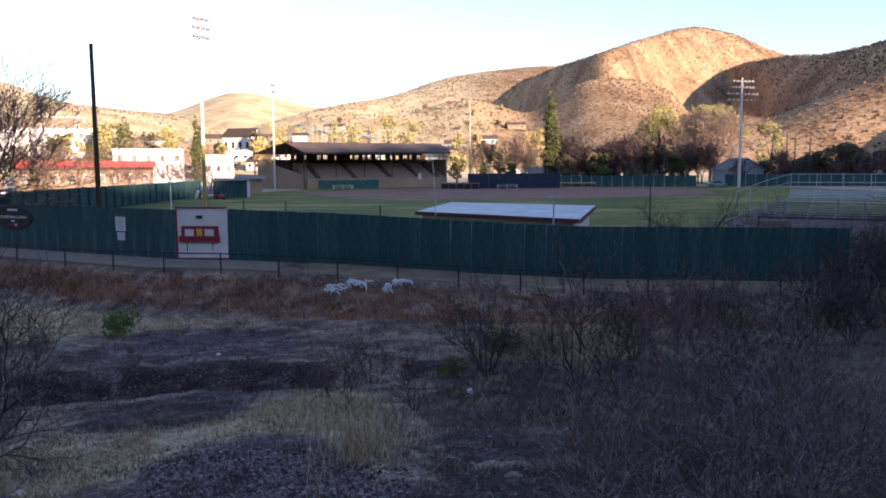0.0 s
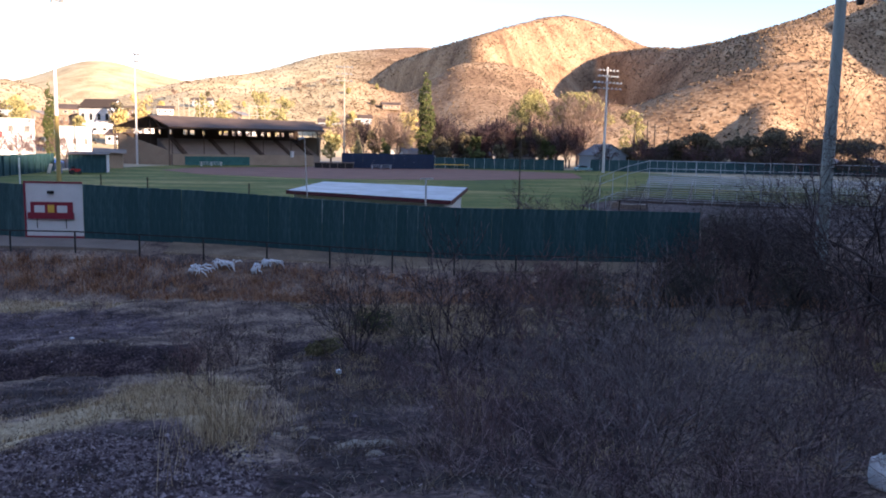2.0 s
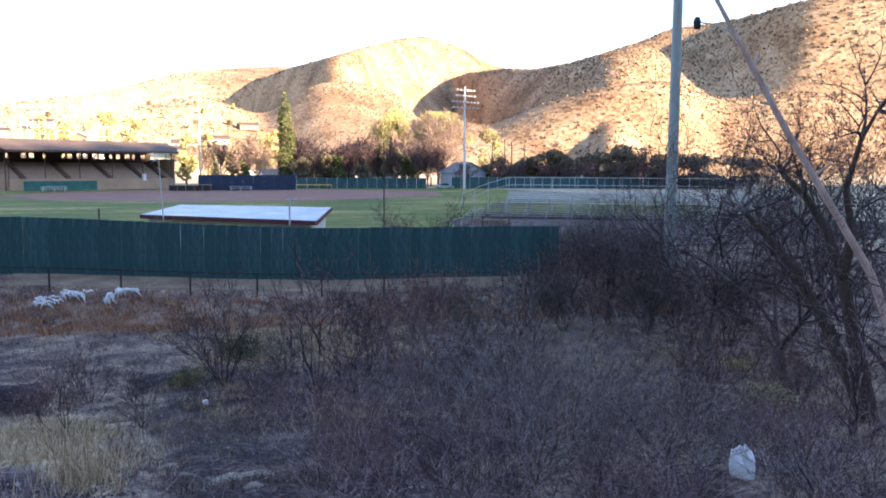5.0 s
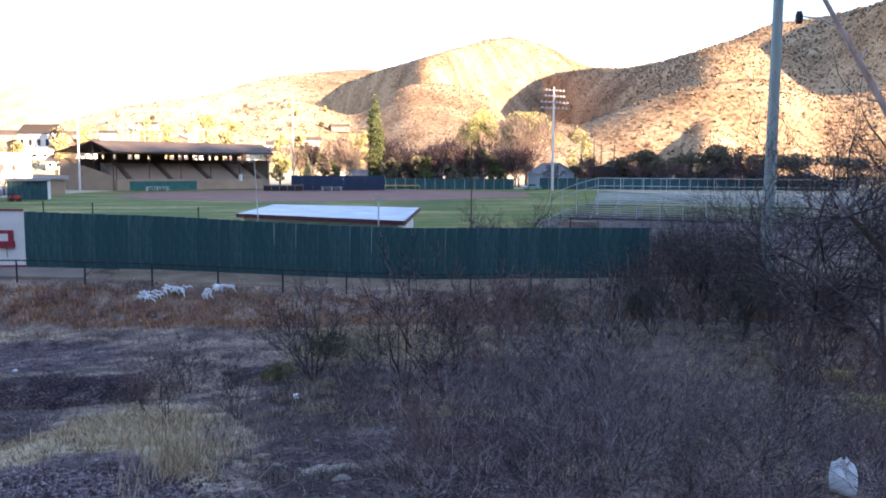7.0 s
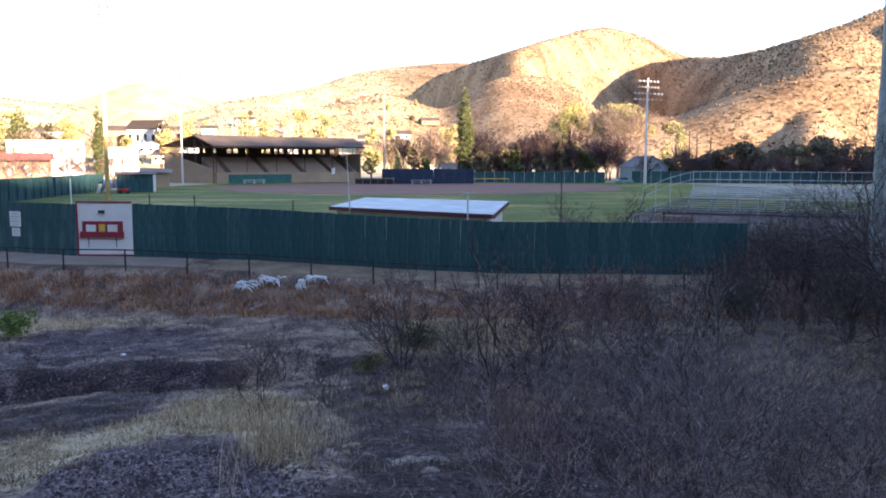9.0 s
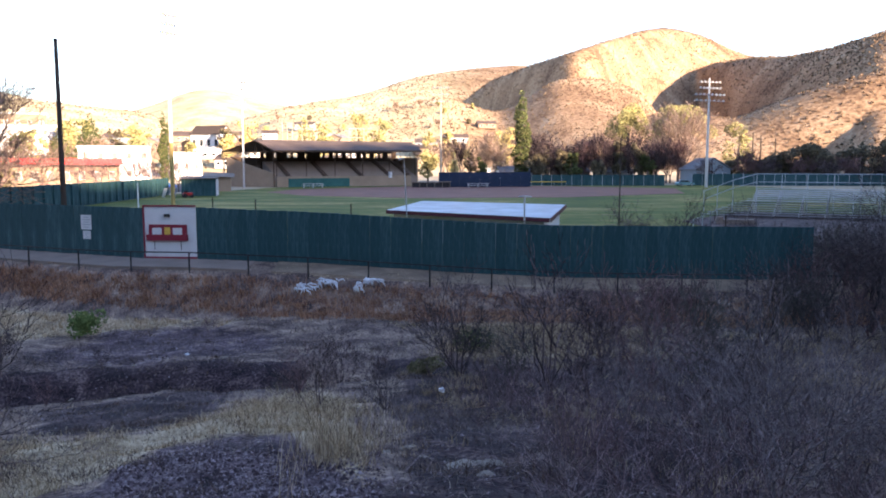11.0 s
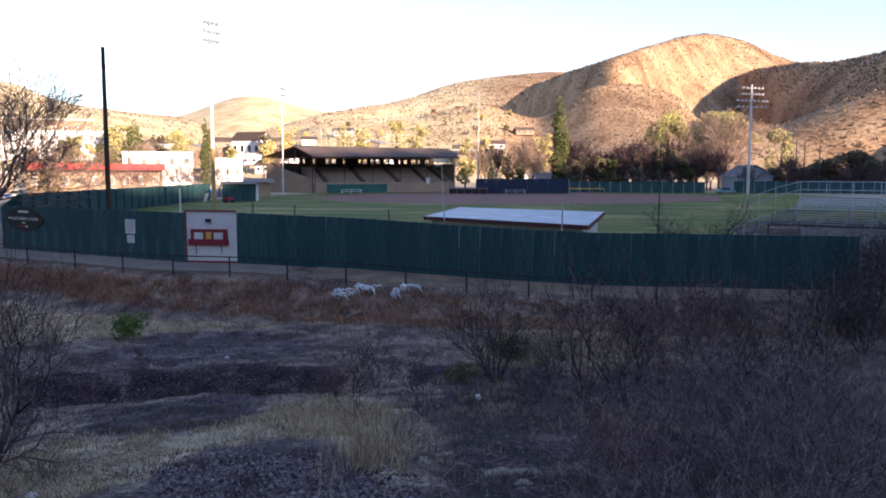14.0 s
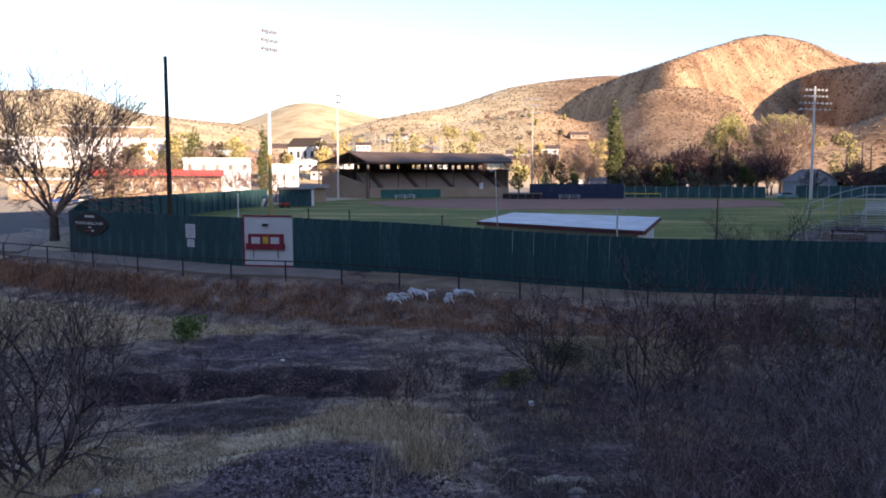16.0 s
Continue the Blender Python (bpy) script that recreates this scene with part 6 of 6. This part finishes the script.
# green and yellow-green bushes
for a, r, w, h, mt, lb, sd in ((23.0, 37.5, 1.5, 1.35, M_LEAF_GREEN, "rounded fresh green bush on dry ground", 81), (-0.6, 27, 1.2, 0.7, M_DULLBUSH, "low yellow-green bush among shrubs", 82), (-4.2, 31, 1.7, 1.2, M_LEAF_CYP, "dull green juniper bush", 83), (-39.6, 30.0, 0.9, 0.5, M_LEAF_GOLD, "low yellowish bush under mesquite trees", 84), (-41.5, 23, 1.5, 0.9, M_LEAF, "low olive bush under mesquite trees", 85)):
    rnd = random.Random(sd)
    S = Shape()
    leaf_cloud(S, [(rnd.uniform(-.3, .3) * w, rnd.uniform(-.3, .3) * w, h * rnd.uniform(0.3, 0.7), w * 0.3, w * 0.3, h * 0.3) for _ in range(9)], 1600 if mt is M_LEAF_GREEN else 800, 0.055, rnd)
    o = S.ob("bush", mt)
    o.matrix_basis = at(a, r)
    tagged(o, lb, "bush")

# leaning dead trunk with a floodlight on an arm
lg = thing("dead_tree", pose(17.3, 13.9, height(17.3, 13.9) - 0.2), "leaning peeled dead tree trunk", "tree")
q0 = Vector((0, 0, 0))
LB, LT = Vector((16.2, 14.9, 2.93)) - Vector(lg.location), Vector((13.3, 17.5, 9.84)) - Vector(lg.location)
ext = LT + (LT - LB) * 0.55
mid = (LB + LT) / 2 + Vector((-0.12, 0.1, 0.12))
Shape().path([q0, LB, mid, LT, ext], [0.12, 0.1, 0.085, 0.055, 0.04], 10).ob("trunk", M_DEADWOOD, lg)
for f, d in ((0.35, Vector((0.3, -0.2, 0.3))), (0.6, Vector((-0.35, 0.2, 0.1))), (0.75, Vector((0.25, 0.1, 0.35)))):
    p = LB.lerp(LT, f)
    Shape().tube(p, p + d, 0.05, 0.02, 5).ob("stub", M_DEADWOOD, lg)
aw = LB.lerp(LT, 0.86)
dv = Vector((12.96, 17.77, 9.23)) - Vector(lg.location)
Shape().path([aw, aw.lerp(dv, 0.5) + Vector((0, 0, 0.12)), dv + Vector((0, 0, 0.04))], [0.02] * 3, 6).ob("arm", M_STEEL, lg, "thin curved conduit arm")
Shape().path([dv + Vector((0, 0, 0.16)), dv + Vector((0, 0, 0.05)), dv + Vector((0, 0, -0.1)), dv + Vector((0, 0, -0.14))], [0.06, 0.1, 0.09, 0.07], 10).ob("floodlight", M_BLACK, lg, "small black floodlight")

# ---- small things on and round the field ----
for x in (-12.2, -9.6, -3.9, 17.5):
    e = thing("fence_post", pose(x, fence_y(x) + 0.7, base_z(x, 0)), "thin dark steel post standing behind the fence", "post", "posts behind the fence")
    Shape().tube((0, 0, 0), (0, 0, 3.55), 0.04, n=6).ob("shaft", M_DARKWOOD, e)
    Shape().tube((0, 0, 3.5), (0.02, -0.12, 3.62), 0.045, 0.03, n=6).ob("cap", M_DARKWOOD, e)
wpst = thing("marker_post", pose(-33.5, 96, 0), "thin white marker post inside the street fence", "post")
Shape().tube((0, 0, 0), (0, 0, 3.3), 0.09, n=8).ob("shaft", M_WHITE, wpst)
dg = thing("dugout", pose(8.0, 187.0, 0, 0, 0, 174), "low dugout with a pale beam and dark interior", "dugout")
Shape().box((4.6, 0.6, 0.6), (9.2, 0.2, 1.2)).ob("back", M_BLACK, dg)
Shape().box((4.6, 0, 1.35), (9.4, 2.0, 0.18)).ob("roof", M_WALK, dg)
for k in range(6):
    Shape().box((0.1 + k * 1.8, 0.85, 0.65), (0.14, 0.14, 1.3)).ob("post", M_WALK, dg)
tb = thing("picnic_table", pose(-24.5, 188, 0, 0, 0, 20), "grey field bench with a table top", "bench", "benches by the grandstand")
Shape().box((0, 0, 0.95), (5.0, 1.0, 0.1)).ob("top", M_STEEL, tb)
for sx in (-2.2, 0, 2.2):
    Shape().box((sx, 0, 0.45), (0.12, 0.9, 0.9)).ob("leg", M_STEEL, tb)
for sy in (-0.9, 0.9):
    Shape().box((0, sy, 0.5), (5.0, 0.3, 0.07)).ob("seat", M_STEEL, tb)
copy_thing(tb, pose(14.5, 187.2, 0, 0, 0, 5))
bn = thing("waste_bin", pose(-6.6, 198.8, 2.2), "white bin beside the grandstand aisle", "bin")
Shape().tube((0, 0, 0), (0, 0, 1.5), 0.4, 0.45, n=10).ob("drum", M_WHITE, bn)
ch = thing("street_rail", pose(*polar(32.2, 72), 0, 0, 0, -30), "short grey pipe rail at the kerb", "rail")
for k in range(3):
    Shape().tube((k * 1.6 - 1.6, 0, 0), (k * 1.6 - 1.6, 0, 1.2), 0.04).ob("post", M_STEEL, ch)
for z in (0.6, 1.2):
    Shape().tube((-1.6, 0, z), (1.6, 0, z), 0.035).ob("bar", M_STEEL, ch)
nf = thing("backstop_frame", pose(-24, 215, 0, 0, 0, 20), "tall thin-poled backstop frame behind the grandstand", "frame")
for k in range(6):
    Shape().tube((k * 1.3 - 12, 0, 0), (k * 1.3 - 12, 0, 16.5), 0.08).ob("pole", M_POLE, nf)
for k in range(3):
    Shape().tube((k * 2.1 + 6, 0, 0), (k * 2.1 + 6, 0, 15.4), 0.1).ob("pole", M_POLE, nf)
for z in (15.2, 12.8):
    Shape().tube((6, 0, z), (10.2, 0, z), 0.1).ob("bar", M_POLE, nf)

# landing and thin rails at the foot of the bleachers
fl = thing("landing", pose(27.4, 71.2, 0.0, 0, 0, -16), "pale concrete landing at the foot of the bleachers", "landing")
Shape().box((1.6, 0, 0.25), (3.3, 1.2, 0.5), bevel=0.03).ob("slab", M_WALK, fl)
Shape().box((0.3, 0, 0.6), (0.5, 1.2, 0.2), bevel=0.02).ob("step", M_WALK, fl)
fr_ = thing("field_rail", pose(0, 0, 0), "thin weathered pipe rail between turf and bleachers", "rail")
fa, fb = Vector((22, 62, 0)), Vector((31.5, 80, 0))
for k in range(5):
    p = fa.lerp(fb, k / 4)
    Shape().tube(p, p + Vector((0, 0, 1.1)), 0.028).ob("post", M_GREYPOLE, fr_)
Shape().tube(fa + Vector((0, 0, 1.1)), fb + Vector((0, 0, 1.1)), 0.024).ob("bar", M_GREYPOLE, fr_)

# gear left by the equipment shed
dr = thing("drum", pose(-41.0, 134.5, 0), "blue plastic drum by the equipment shed", "drum")
Shape().path([(0, 0, 0), (0, 0, 0.5), (0, 0, 1.0)], [0.32, 0.36, 0.32], 14).ob("body", P_BLUE, dr)
Shape().tube((0, 0, 1.0), (0, 0, 1.04), 0.3, n=14).ob("lid", M_BLACK, dr)
mw = thing("mower", pose(-38.2, 133.0, 0.03, 0, 0, 30), "red riding mower parked by the equipment shed", "mower")
Shape().box((0, 0, 0.62), (1.5, 0.8, 0.45), bevel=0.08).ob("body", P_RED, mw)
Shape().box((-0.3, 0, 1.05), (0.5, 0.5, 0.4), bevel=0.06).ob("seat", M_BLACK, mw)
for wx, rr in ((-0.5, 0.36), (0.6, 0.26)):
    for wy in (-0.45, 0.45):
        Shape().tube((wx, wy - 0.1, rr), (wx, wy + 0.1, rr), rr, n=12).ob("wheel", M_BLACK, mw)
wb = thing("board", pose(-43.0, 135.5, 0.0, 24, 0, 60), "white board leaning on the street fence", "board")
Shape().box((0, 0, 0.85), (0.7, 0.05, 1.7)).ob("sheet", M_WHITE, wb)

# utility poles of the town
up0 = None
for i, (a, d, h) in enumerate(((16.0, 240, 12), (13.6, 232, 11), (10.9, 300, 13), (1.2, 330, 13), (-2.0, 300, 12), (5.4, 360, 13), (22.4, 226, 11), (-1.0, 360, 13))):
    x, y = polar(a, d)
    e = thing("street_pole", pose(x, y, height(x, y), 0, 0, 20 * i), "weathered wooden utility pole in the town", "utility pole", "town utility poles")
    Shape().tube((0, 0, -0.3), (0, 0, h), 0.16, 0.11, 8).ob("shaft", M_DARKWOOD, e)
    Shape().box((0, 0.14, h - 0.8), (2.2, 0.1, 0.12)).ob("crossarm", M_DARKWOOD, e)

# rock outcrop on the saddle
for i in range(7):
    a = -23.2 - i * 0.14
    x, y = polar(a, 842 + 3 * i)
    o = new("outcrop_rock", STONES[i % 4])
    o.matrix_basis = pose(x, y, height(x, y), 0, 0, i * 50) @ Matrix.Diagonal((5 + i % 3, 4, 6 + 2 * (i % 2), 1))
    tagged(o, "pale rock outcrop on the hill saddle", "rock", "saddle rocks")

# fallen twigs over the floor of the thicket
rk = random.Random(45)
S = Shape()
for k in range(900):
    a, r = rk.uniform(-52, 3), 7.0 + 11.5 * rk.random()
    if abs(a + 40) < 1.8 and r < 11.4:
        continue
    x, y = polar(a, r)
    p = Vector((x, y, height(x, y) + rk.uniform(0.0, 0.12)))
    d = Vector((rk.uniform(-1, 1), rk.uniform(-1, 1), rk.uniform(-0.1, 0.35))).normalized()
    S.tube(p, p + d * rk.uniform(0.12, 0.5), rk.uniform(0.002, 0.005), 0.0015, 4, False)
tagged(S.ob("fallen_twigs", M_TWIG), "grey fallen twigs strewn over the thicket floor", "twigs", kind="stuff")

# dry sticks round the plastic bag
rk = random.Random(44)
S = Shape()
for k in range(420):
    a, r = rk.gauss(-41.5, 3.2), rk.gauss(11.2, 0.9)
    if abs(a + 40) < 1.5 and r < 11.3:
        continue
    x, y = polar(a, r)
    p = Vector((x, y, height(x, y) + rk.uniform(0, 0.25)))
    d = Vector((rk.uniform(-1, 1), rk.uniform(-1, 1), rk.uniform(-0.15, 0.4))).normalized()
    L = rk.uniform(0.2, 0.9)
    S.tube(p, p + d * L, rk.uniform(0.003, 0.009), 0.002, 4, False)
tagged(S.ob("fallen_sticks", M_PALESTEM), "heap of dry fallen sticks on the slope", "sticks", kind="stuff")
